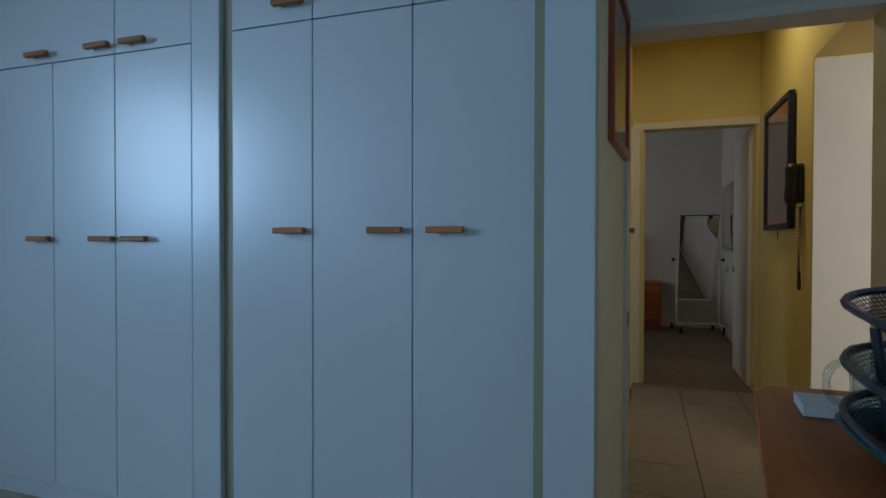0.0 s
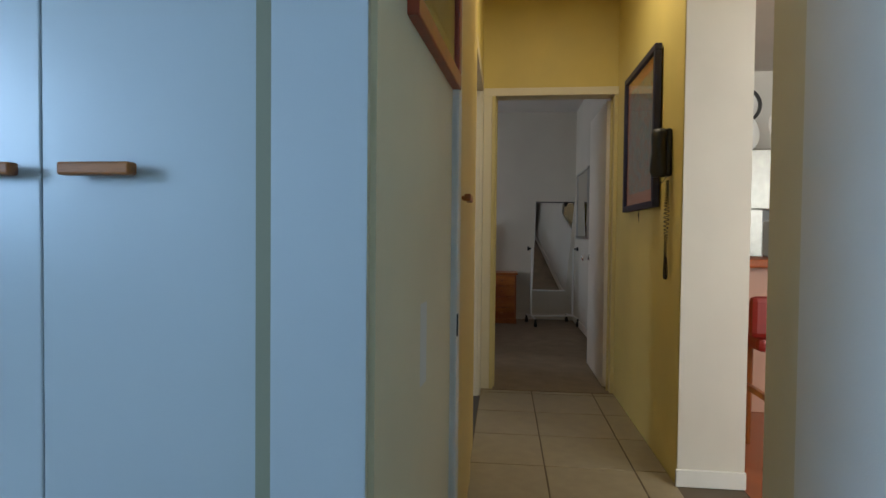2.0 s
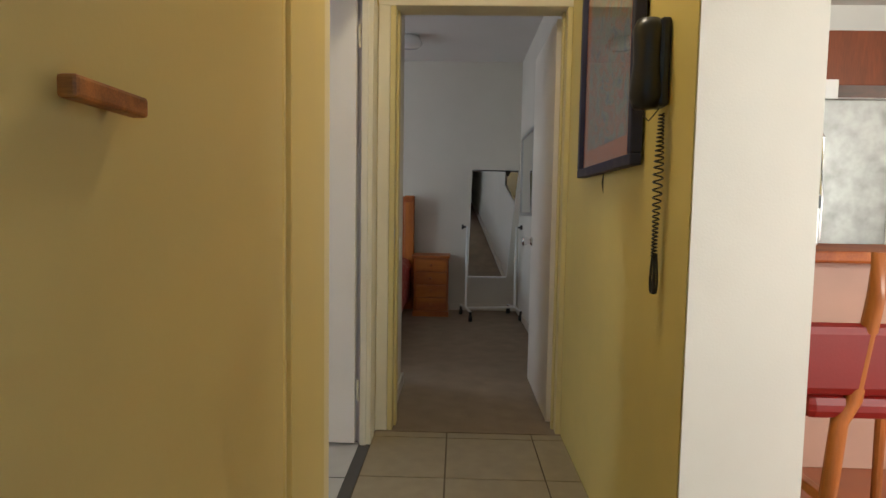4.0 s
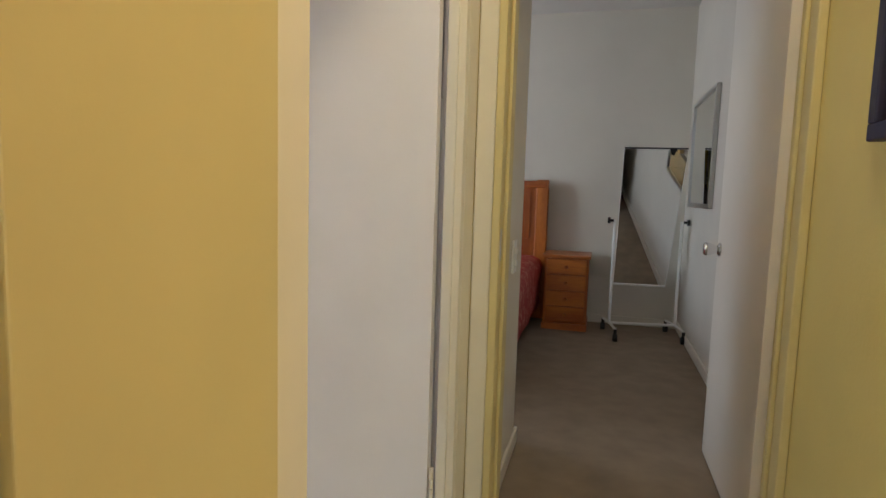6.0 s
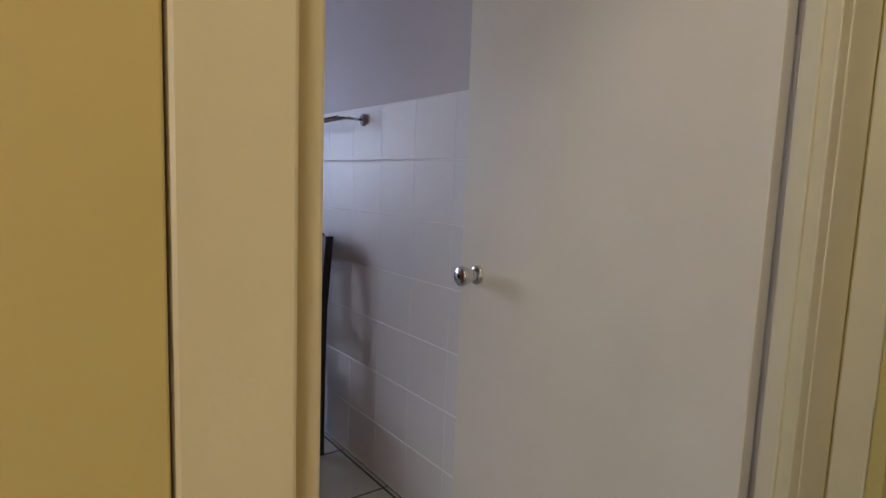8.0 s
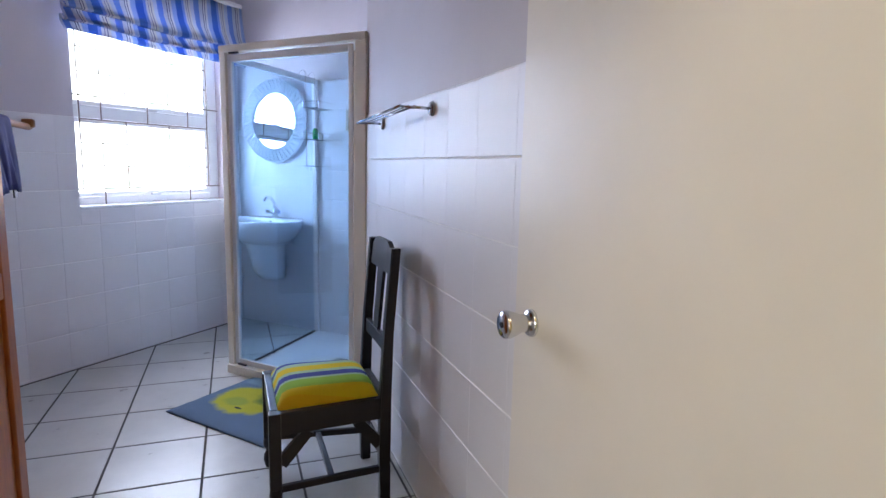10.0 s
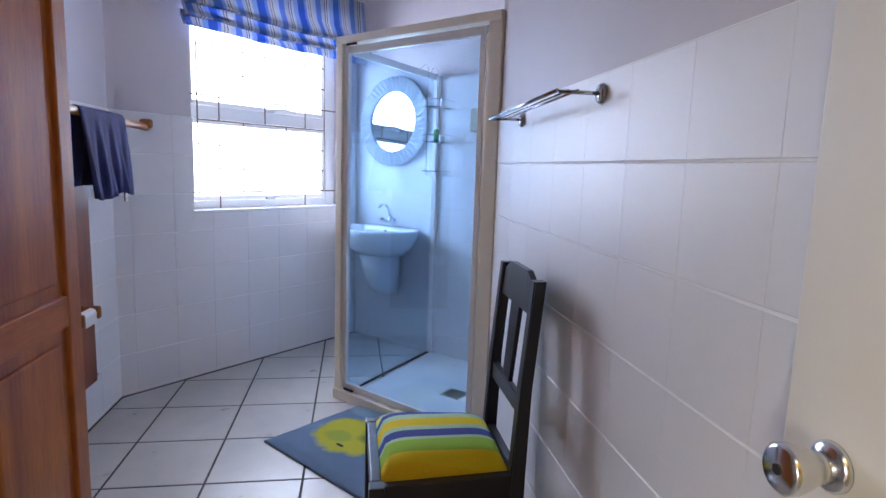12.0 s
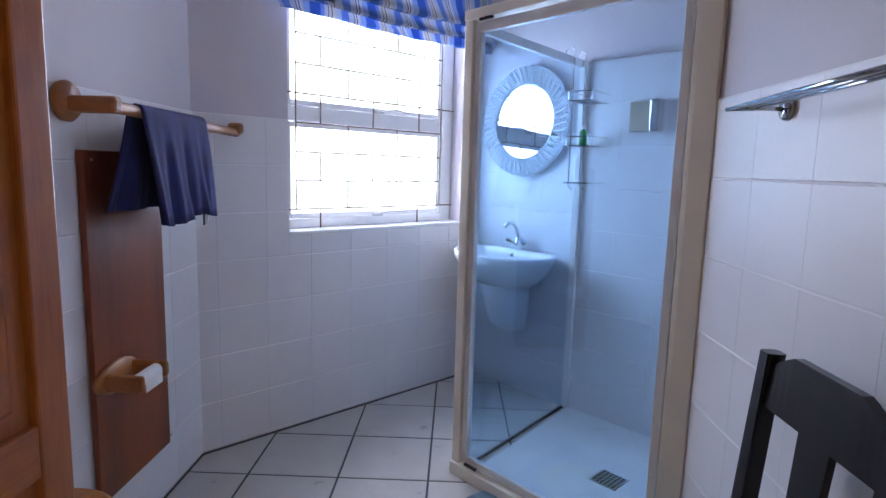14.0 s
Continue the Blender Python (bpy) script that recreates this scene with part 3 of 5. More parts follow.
# bathroom doorway: frame and leaf
bd = thing("bathroom_door", "open white flush door against the tiled wall, with a chrome knob", "door")
fr = bmesh.new()
for a in ((-.130, -.082, -1.1245, -1.043), (-.130, -.114, -1.043, -1.010)):
    box(fr, *a, 0, 2.085, bevel=.004)
box(fr, -.130, -.080, -1.1245, -.090, 2.05, 2.12, bevel=.004)
part("door_frame", fr, TAN_TRIM, bd, "tan painted door frame")
fr = bmesh.new()
for a in ((-.130, -.080, -.188, -.150), (-.130, -.083, -.150, -.146), (-.130, -.080, -.146, -.074), (-.130, -.084, -.074, -.016), (-.130, -.100, -.200, -.188)):
    box(fr, *a, 0, 2.045, bevel=.003)
part("hinge_jamb", fr, TRIM, bd, "cream painted hinge-side jamb")
# leaf from the hinge to its free edge
HX, HY, EX, EY = -.149, -.203, -.962, -.195
lm, ll = frame_of((HX, HY), (EX, EY))
leaf = bmesh.new()
box(leaf, 0.004, ll, -.036, 0, .012, 2.045, bevel=.002, m=lm)
leaf = part("door_leaf", leaf, DOOR_WHITE, bd, "white painted flush door leaf")


def knob(parent, m, z_turn=0):
    """A round chrome door knob that points along z of m."""
    bm = bmesh.new()
    lathe(bm, [(.0, 0), (.027, 0), (.027, .004), (.023, .009), (.012, .012)], 28, m)
    part("rose", bm, CHROME, parent, "round chrome plate", smooth=True)
    bm = bmesh.new()
    lathe(bm, [(.017, .008), (.017, .018), (.018, .024), (.0235, .038), (.027, .050), (.0265, .059), (.022, .063), (.0, .063)], 28, m)
    part("knob", bm, CHROME, parent, "chrome knob with a keyhole", smooth=True)
    bm = bmesh.new()
    lathe(bm, [(.0, .0632), (.006, .0632), (.006, .0645), (.0, .0645)], 12, m)
    part("keyhole", bm, BLACK, parent)


knob(leaf, lm @ pose(ll - .070, 0, .859, -90, 0, 0))
for z in (.22, 1.80):
    bm = bmesh.new()
    for k in range(3):
        rod(bm, (HX + .012, HY - .012, z + k * .033), (HX + .012, HY - .012, z + .030 + k * .033), .006, 10)
    part("hinge", bm, TRIM, bd, "painted butt hinge")

# bedroom doorway: frame and leaf
bd = thing("bedroom_door", "open white flush bedroom door with a chrome knob", "door")
fr = bmesh.new()
for a in ((-.0838, -.026, -.014, .002), (.83, .857, -.014, .002)):
    box(fr, *a, 0, 2.05, bevel=.004)
jb = bmesh.new()
for a in ((-.0255, 0, -.014, .125), (0, .012, .05, .125), (.805, .8295, -.014, .125), (.793, .805, .05, .08)):
    box(jb, *a, 0, 2.05, bevel=.004)
part("jamb", jb, YELLOW_JAMB, bd, "pale ochre painted door jamb")
box(fr, -.0838, .857, -.014, .125, 2.05, 2.105, bevel=.004)
part("door_frame", fr, TRIM, bd, "cream painted door frame")
bm = bmesh.new()
box(bm, .778, .816, .128, .900, .012, 2.04, bevel=.002)
leaf = part("door_leaf", bm, DOOR_WHITE, bd, "white painted flush door leaf")
knob(leaf, pose(.778, .840, .905, 0, -90, 0))
bm = bmesh.new()
box(bm, -.0005, .0012, -.0, .022, .90, 1.0)
part("strike_plate", bm, STEEL, bd, "worn metal strike plate")

# wall telephone with its coiled cord
t = thing("wall_telephone", "black wall telephone with a long tangled coiled cord", "telephone")
bm = bmesh.new()
box(bm, -.035, .035, .0, .030, -.11, .11, bevel=.010, m=pose(DX1, -1.27, 1.475, 0, 0, 90))
base = part("base", bm, BLACK, t)
bm = bmesh.new()
prof = [(.0, -.115), (.030, -.112), (.042, -.085), (.040, -.05), (.034, 0), (.036, .05), (.038, .085), (.028, .108), (.0, .113)]
lathe(bm, prof, 18, pose(DX1 - .052, -1.275, 1.475, 0, 0, 0))
part("handset", bm, BLACK, t, "black handset", smooth=True)
bm = bmesh.new()
pts = []
n = 900
for i in range(n):
    f_ = i / (n - 1)
    z = 1.345 - .362 * f_
    r = .0085 + .0070 * math.sin(min(1, f_ * 1.15) * math.pi) ** 2
    a = math.tau * (30 * f_ + 1.9 * math.sin(f_ * math.tau))
    pts.append((DX1 - .022 + r * .7 * math.cos(a), -1.310 + .014 * f_ + r * math.sin(a), z))
tube(bm, pts, .0023, 5)
n = 620
loop = []
for i in range(n):
    f_ = i / (n - 1)
    u = f_ * math.tau
    pinch = .5 - .5 * math.cos(u)
    cy, cz = -1.296 + .021 * math.sin(u) * (.35 + .65 * pinch), .942 + .050 * math.cos(u)
    a = f_ * math.tau * 48
    loop.append((DX1 - .020 + .0048 * math.cos(a), cy + .0048 * math.sin(a) * math.cos(u), cz + .0048 * math.sin(a) * math.sin(u)))
tube(bm, loop, .0024, 5)
part("coiled_cord", bm, BLACK, t, "long black coiled cord hanging in a loop", smooth=True)
bm = bmesh.new()
tube(bm, [(DX1 - .02, -1.21, 1.45), (DX1 - .03, -1.19, 1.40), (DX1 - .03, -1.20, 1.355), (DX1 - .03, -1.235, 1.338), (DX1 - .03, -1.27, 1.345), (DX1 - .025, -1.30, 1.36)], .0018, 5)
part("thin_cord", bm, BLACK, t)

# white reveal of the kitchen opening
bm = bmesh.new()
box(bm, DX1 + .003, 1.113, KIT1 - .006, KIT1, 0, 2.104)
tagged(link(bm, "trim", GREY_WHITE), kind="structure")
bm = bmesh.new()
box(bm, DX1 - .006, 1.116, KIT1 - .020, KIT1 - .006, 0, .075, bevel=.003)
tagged(link(bm, "baseboard", PLAIN_WHITE), kind="structure")

# ---- bedroom ----
bm = bmesh.new()
box(bm, -.028, -.014, .126, .742, .004, .075, bevel=.003)
tagged(link(bm, "baseboard", BED_WALL), kind="structure")
bm = bmesh.new()
box(bm, BWE - .014, BWE, .13, BWN, .004, .075, bevel=.003)
tagged(link(bm, "baseboard", BED_WALL), kind="structure")
bm = bmesh.new()
box(bm, BWW, BWE - .016, BWN - .014, BWN, .004, .075, bevel=.003)
tagged(link(bm, "baseboard", BED_WALL), kind="structure")

t = thing("light_switch", "white two-way light switch on the bedroom stub wall", "light switch")
bm = bmesh.new()
box(bm, -.029, -.020, .455, .535, .80, .93, bevel=.003)
part("plate", bm, WHITE_METAL, t)
for z in (.84, .885):
    bm = bmesh.new()
    box(bm, -.021, -.013, .482, .508, z - .010, z + .012, bevel=.002)
    part("rocker", bm, WHITE_METAL, t)

t = thing("bedside_drawers", "varnished pine bedside chest of four drawers beside the bed", "chest of drawers")
bm = bmesh.new()
box(bm, -.125, .225, 3.00, 3.36, .02, .60)
part("body", bm, PINE, t)
bm = bmesh.new()
box(bm, -.145, .240, 2.975, 3.37, .60, .625, bevel=.004)
part("top", bm, PINE_X, t)
bm = bmesh.new()
box(bm, -.135, .232, 2.985, 3.365, .004, .06, bevel=.004)
part("plinth", bm, PINE_X, t)
for i in range(4):
    bm = bmesh.new()
    z = .075 + i * .131
    box(bm, -.108, .208, 2.980, 2.999, z, z + .122, bevel=.006)
    d = part("drawer", bm, PINE_X, t)
    bm = bmesh.new()
    lathe(bm, [(.006, 0), (.006, .012), (.014, .018), (.013, .028), (.0, .031)], 14, pose(.05, 2.981, z + .061, 90, 0, 0))
    part("knob", bm, PINE, d, "round wooden knob", smooth=True)

RED_CLOTH = art("red_patterned_bed_cover", [(.26, .012, .015), (.38, .02, .022), (.40, .03, .03), (.36, .02, .02), (.58, .25, .20), (.34, .02, .02)], 13)
t = thing("bed", "pine bed with a red patterned cover", "bed")
bm = bmesh.new()
box(bm, -1.75, -.175, 3.30, 3.36, .30, 1.17, bevel=.006)
hb = part("headboard", bm, PINE, t)
bm = bmesh.new()
box(bm, -.255, -.150, 3.285, 3.37, .02, 1.235, bevel=.01)
part("post", bm, PINE, hb)
bm = bmesh.new()
box(bm, -1.80, -.165, 3.275, 3.375, 1.165, 1.225, bevel=.01)
part("top_rail", bm, PINE_X, hb)
for i in range(4):
    bm = bmesh.new()
    box(bm, -.50 - i * .36, -.30 - i * .36, 3.288, 3.299, .72, 1.12, bevel=.004)
    part("panel", bm, PINE, hb)
bm = bmesh.new()
vs = box(bm, -1.72, -.205, 1.30, 3.29, .24, .56, bevel=.07)
part("mattress", bm, PAPER, t)
bm = bmesh.new()
box(bm, -1.75, -.175, 1.27, 3.28, .10, .585, bevel=.09)
bmesh.ops.subdivide_edges(bm, edges=bm.edges, cuts=5, use_grid_fill=True)
for v in bm.verts:
    v.co += Vector((1, .6, .5)) * (.022 * noise.noise(v.co * 5.0) + (.02 if v.co.z < .3 else 0) * noise.noise(v.co * 11))
part("bed_cover", bm, RED_CLOTH, t, "red patterned bed cover hanging to the floor", smooth=True)
for x, y in ((-1.70, 1.35), (-.24, 1.35), (-1.70, 3.2)):
    bm = bmesh.new()
    box(bm, x - .035, x + .035, y - .035, y + .035, .004, .26)
    part("leg", bm, PINE, t)

t = thing("cheval_mirror", "tilting dressing mirror in a white metal stand on black castors", "mirror")
TW = .44
for x, y in ((.405, 2.93), (.905, 3.03)):
    st = bmesh.new()
    tube(st, [(x, y, .105), (x, y, .93)], .011, 10)
    part("post", st, WHITE_METAL, t, "white metal upright")
bm = bmesh.new()
tube(bm, [(.405, 2.93, .112), (.905, 3.03, .112)], .011, 10)
part("crossbar", bm, WHITE_METAL, t)
for x, y in ((.405, 2.93), (.905, 3.03)):
    bm = bmesh.new()
    tube(bm, [(x + .045, y - .17, .10), (x, y, .115), (x - .045, y + .22, .10)], .010, 8)
    foot = part("foot", bm, WHITE_METAL, t)
    for cx, cy in ((x + .045, y - .17), (x - .045, y + .22)):
        bm = bmesh.new()
        rod(bm, (cx - .018, cy, .034), (cx + .018, cy, .034), .029, 16)
        rod(bm, (cx, cy, .055), (cx, cy, .10), .012, 8)
        part("castor", bm, RUBBER, foot, "black castor wheel")
    bm = bmesh.new()
    s = -1 if x < .6 else 1
    rod(bm, (x + s * .01, y - .02, .925), (x + s * .05, y - .02, .925), .010, 10)
    rod(bm, (x + s * .035, y - .02, .925), (x + s * .055, y - .02, .925), .024, 8)
    part("clamp_screw", bm, BLACK, t, "black clamp knob")
mm = Matrix.Translation((.655, 2.98, .925)) @ pose(0, 0, 0, 12.0, 0, 4.5)
quad = [(-.222, -.53), (.175, -.53), (.232, .56), (-.222, .56)]
bm = bmesh.new()
vs = [bm.verts.new(mm @ Vector((x, d, z))) for d in (0, .012) for x, z in quad]
bm.faces.new(vs[:4]), bm.faces.new(vs[4:][::-1])
for i in range(4):
    bm.faces.new((vs[i], vs[i + 4], vs[(i + 1) % 4 + 4], vs[(i + 1) % 4]))
bmesh.ops.recalc_face_normals(bm, faces=bm.faces)
gl = part("mirror_glass", bm, MIRROR, t, "tall mirror pane")
bm = bmesh.new()
for a, b, r in ((quad[0], quad[1], .011), (quad[2], quad[3], .006), (quad[1], quad[2], .004), (quad[3], quad[0], .004)):
    rod(bm, mm @ Vector((a[0], .004, a[1])), mm @ Vector((b[0], .004, b[1])), r, 8)
part("rim", bm, WHITE_METAL, t, "thin metal rim")
bm = bmesh.new()
rod(bm, mm @ Vector((quad[3][0], .0, quad[3][1] + .006)), mm @ Vector((quad[2][0], .0, quad[2][1] + .006)), .006, 8)
part("top_edge", bm, BLACK, t, "black top edge")

bm = bmesh.new()
hook = [mm @ Vector(p) for p in ((.10, -.006, .566), (.155, -.006, .566), (.135, -.006, .515), (.120, -.006, .515))]
vs = [bm.verts.new(p + Vector((0, dy, 0))) for dy in (-.010, .0) for p in hook]
bm.faces.new(vs[:4]), bm.faces.new(vs[4:][::-1])
for i in range(4):
    bm.faces.new((vs[i], vs[i + 4], vs[(i + 1) % 4 + 4], vs[(i + 1) % 4]))
bmesh.ops.recalc_face_normals(bm, faces=bm.faces)
part("clip", bm, BLACK, t, "black clip on the top edge")

t = thing("wall_mirror", "rectangular wall mirror in a thin silver frame on the bedroom wall", "mirror")
bm = bmesh.new()
box(bm, BWE - .018, BWE - .010, 2.22, 3.08, 1.08, 1.80)
part("mirror_glass", bm, MIRROR, t)
bm = bmesh.new()
for a in ((2.19, 3.11, 1.05, 1.08), (2.19, 3.11, 1.80, 1.83), (2.19, 2.22, 1.08, 1.80), (3.08, 3.11, 1.08, 1.80)):
    box(bm, BWE - .028, BWE - .002, *a, bevel=.004)
part("frame", bm, STEEL, t)

t = thing("ceiling_lamp", "round white glass ceiling lamp in the bedroom", "ceiling lamp")
bm = bmesh.new()
lathe(bm, [(.09, 2.66), (.10, 2.64), (.12, 2.60), (.09, 2.565), (.0, 2.555)], 28, Matrix.Translation((-.16, 2.56, 0)))
part("shade", bm, WHITE_GLOSS, t, smooth=True)

# ---- kitchen ----
t = thing("refrigerator", "double-door stainless steel refrigerator with a water dispenser", "refrigerator")
bm = bmesh.new()
box(bm, 1.90, 2.80, .70, 1.35, .02, 1.765)
part("body", bm, BLACK, t)
bm = bmesh.new()
box(bm, 1.90, 2.318, .62, .698, .05, .93, bevel=.012)
box(bm, 1.90, 2.318, .62, .698, 1.30, 1.77, bevel=.012)
box(bm, 1.90, 2.045, .62, .698, .93, 1.30)
box(bm, 2.245, 2.318, .62, .698, .93, 1.30)
dl = part("door", bm, FRIDGE_STEEL, t, "brushed steel door")
bm = bmesh.new()
box(bm, 2.332, 2.80, .62, .698, .05, 1.77, bevel=.012)
dr = part("door", bm, FRIDGE_STEEL, t, "brushed steel door")
for x, d in ((2.275, dl), (2.375, dr)):
    bm = bmesh.new()
    tube(bm, [(x, .625, 1.60), (x, .575, 1.54), (x, .56, 1.2), (x, .56, .9), (x, .575, .6), (x, .625, .54)], .013, 10)
    part("handle", bm, CHROME, d, "long curved steel handle")
bm = bmesh.new()
box(bm, 2.047, 2.243, .66, .70, .932, 1.298)
dd = part("dispenser", bm, BLACK, dl, "black water dispenser recess")
t = thing("coffee_maker", "grey and black coffee machine on the kitchen counter", "coffee machine")
bm = bmesh.new()
box(bm, 1.86, 2.02, -.02, .18, .956, 1.20, bevel=.01)
part("body", bm, STEEL, t)
bm = bmesh.new()
box(bm, 1.875, 2.005, -.045, -.021, 1.13, 1.19, bevel=.004)
part("spout_head", bm, BLACK, t)


def platter(x, y, z, r):
    t = thing("serving_platter", "round white ceramic platter standing on the refrigerator", "platter", group="platters on the refrigerator")
    m = pose(x, y, z, 78, 0, 20)
    bm = bmesh.new()
    lathe(bm, [(0, 0), (r * .6, .0), (r * .68, .012), (r * .97, .022), (r, .026), (r * .97, .032), (r * .68, .02), (r * .6, .008), (0, .008)], 36, m)
    part("dish", bm, WHITE_GLOSS, t, smooth=True)
    bm = bmesh.new()
    lathe(bm, [(0, .0085), (r * .26, .0085), (r * .26, .0105), (0, .0105)], 24, m)
    part("painted_motif", bm, mat("grey_glaze", (.45, .46, .46), .3), t, "grey painted centre")


platter(2.30, .85, 1.945, .185)
platter(1.93, .80, 1.93, .17)
t = thing("storage_tin", "white box standing on the refrigerator", "box")
bm = bmesh.new()
box(bm, 2.44, 2.54, .72, .84, 1.772, 1.90, bevel=.005)
part("body", bm, WHITE_METAL, t)
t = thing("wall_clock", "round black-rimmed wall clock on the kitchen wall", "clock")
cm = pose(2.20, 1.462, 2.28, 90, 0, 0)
bm = bmesh.new()
lathe(bm, [(.0, .0), (.14, .0), (.14, .02), (.0, .021)], 36, cm)
part("dial", bm, WHITE_METAL, t)
bm = bmesh.new()
lathe(bm, [(.135, -.001), (.165, -.001), (.165, .03), (.135, .03)], 36, cm, ring=True)
part("rim", bm, BLACK, t)
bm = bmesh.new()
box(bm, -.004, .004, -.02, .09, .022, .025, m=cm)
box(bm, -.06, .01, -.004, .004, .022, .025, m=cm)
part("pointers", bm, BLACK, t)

t = thing("kitchen_island", "kitchen counter with an orange wooden top", "counter")
bm = bmesh.new()
box(bm, 1.25, 3.6, -.42, .22, .905, .955, bevel=.012)
part("worktop", bm, TABLEWOOD, t)
bm = bmesh.new()
box(bm, 1.32, 3.5, -.30, .15, 0, .904)
part("cabinet", bm, mat("pink_beige_cabinet_board", (.42, .24, .18), .5, var=.05), t)
t = thing("wall_cabinet", "dark red-brown wooden kitchen wall cabinet", "cabinet")
bm = bmesh.new()
box(bm, 2.70, 3.4, 1.10, 1.496, 1.95, 2.30, bevel=.004)
part("body", bm, MAHOG, t)

t = thing("bar_stool", "orange wooden bar stool with a red padded seat and low back", "stool")
CHW = wood("orange_chair_wood", (.42, .13, .03), (.24, .07, .015), .3, "Z", 24)
RED_PAD = mat("red_vinyl", (.20, .005, .003), .5, var=.08)
for x, side in ((1.30, 1), (1.68, -1)):
    bm = bmesh.new()
    tube(bm, [(x, -1.25, 0), (x + side * .012, -1.25, .30), (x + side * .034, -1.25, .55), (x + side * 0.066, -1.25, 0.611), (x + side * 0.107, -1.25, 0.884), (x + side * 0.113, -1.25, 1.004)], .022, 10)
    part("front_leg", bm, CHW, t, smooth=True)
bm = bmesh.new()
box(bm, 1.205, 1.74, -1.270, -1.215, .62, .815, bevel=.026)
part("backrest", bm, RED_PAD, t, "red padded backrest")
bm = bmesh.new()
box(bm, 1.24, 1.72, -1.262, -.86, .555, .622, bevel=.025)
part("seat", bm, RED_PAD, t, "red padded seat")
for x in (1.36, 1.72):
    bm = bmesh.new()
    rod(bm, (x, -.88, 0), (x, -.88, .56), .014, 10, .018)
    part("leg", bm, CHW, t)
bm = bmesh.new()
box(bm, 1.32, 1.66, -1.258, -1.242, .30, .33, bevel=.005)
box(bm, 1.322, 1.350, -1.24, -.9, .30, .33, bevel=.004)
part("stretcher", bm, CHW, t)


# ---- bathroom ----
# tile courses on the walls, a little proud of the paint, with the joints behind them
TILE_TOP = 1.370


def tiled(name, p, q, z0, z1, size, pieces, first=0.0, holes=(), high=.194):
    """Tiles on a wall that runs from p to q: a joint board with each tile on it."""
    m, length = frame_of(p, q)
    bm = bmesh.new()
    cells = [(0, length, z0, z1)]
    for a, b, lo, hi in holes:
        cut = []
        for c in cells:
            if b <= c[0] or a >= c[1] or hi <= c[2] or lo >= c[3]:
                cut.append(c)
                continue
            cut += [k for k in ((c[0], a, c[2], c[3]), (b, c[1], c[2], c[3]), (max(a, c[0]), min(b, c[1]), c[2], lo), (max(a, c[0]), min(b, c[1]), hi, c[3])) if k[1] - k[0] > .004 and k[3] - k[2] > .004]
        cells = cut
    for c in cells:
        box(bm, c[0], c[1], .0, .0064, c[2], c[3], m=m)
    base = tagged(link(bm, name, GROUT_LIGHT), kind="structure")
    todo = []
    z = z1
    while z > z0 + .01:
        lo = max(z - high, z0)
        x = first - size
        while x < length:
            a, b = max(x, 0), min(x + size, length)
            if b - a > .012:
                boxes = [(a + .0002, b - .0002, lo + .0014, z - .0014)]
                for ha, hb, hlo, hhi in holes:
                    cut = []
                    for k in boxes:
                        if hb <= k[0] or ha >= k[1] or hhi <= k[2] or hlo >= k[3]:
                            cut.append(k)
                        else:
                            cut += [u for u in ((k[0], ha, k[2], k[3]), (hb, k[1], k[2], k[3]), (max(ha, k[0]), min(hb, k[1]), k[2], hlo), (max(ha, k[0]), min(hb, k[1]), hhi, k[3])) if u[1] - u[0] > .006 and u[3] - u[2] > .006]
                    boxes = cut
                todo += boxes
            x += size
        z = lo
    pieces.append((base, m, todo))
    return base


TILED = []
tiled("wall_tiles_north", (-.135, BATH_N), NWC, 0, TILE_TOP, .212, TILED, first=.085)
tiled("wall_tiles_south", SWC, (-.135, BATH_S), 0, TILE_TOP, .212, TILED)
tiled("wall_tiles_window", MIDC, SWC, 0, TILE_TOP, .212, TILED, holes=[(WINL - WIN[1], WINL - WIN[0], WIN[2], 2.02)])
GX, GY = -3.875, -.205
tiled("wall_tiles_basin", (GX, GY), MIDC, 0, TILE_TOP, .212, TILED)
tiled("wall_tiles_shower", SHC, (GX, GY), 0, 1.69, .212, TILED)

# window
wt = WINM.to_3x3()


def on_window(s, out, z):
    """A place by its run along the window wall from the south corner, its depth outwards and its height."""
    return WINM @ Vector((WINL - s, -out, z))


def wbox(bm, s0, s1, o0, o1, z0, z1, bevel=0.0):
    return box(bm, WINL - s1, WINL - s0, -o1, -o0, z0, z1, bevel=bevel, m=WINM)


w = tagged(thing("window_1", "white steel-framed bathroom window with thin brown burglar bars", "window"), kind="structure")
bm = bmesh.new()
for a in ((.402, .445, .885, 2.015), (1.385, 1.458, .892, 2.015)):
    wbox(bm, a[0], a[1], .10, .14, a[2], a[3], bevel=.003)
wbox(bm, .445, 1.385, .10, .14, .892, .935, bevel=.003)
wbox(bm, .445, 1.385, .10, .14, 1.375, 1.445, bevel=.004)
wbox(bm, .445, 1.385, .10, .14, 1.975, 2.015)
part("window_frame", bm, WHITE_METAL, w)
bm = bmesh.new()
for z0, z1 in ((.937, 1.373), (1.447, 1.973)):
    for a in ((.447, .470, z0, z1), (1.352, 1.383, z0, z1), (.470, 1.352, z0, z0 + .024), (.470, 1.352, z1 - .024, z1)):
        wbox(bm, a[0], a[1], .105, .150, a[2], a[3], bevel=.002)
part("sash", bm, WHITE_METAL, w)
for z0, z1 in ((.955, 1.355), (1.465, 1.955)):
    bm = bmesh.new()
    wbox(bm, .468, 1.355, .128, .131, z0, z1)
    pane = part("pane", bm, GLASS, w)
    pane.visible_shadow = False
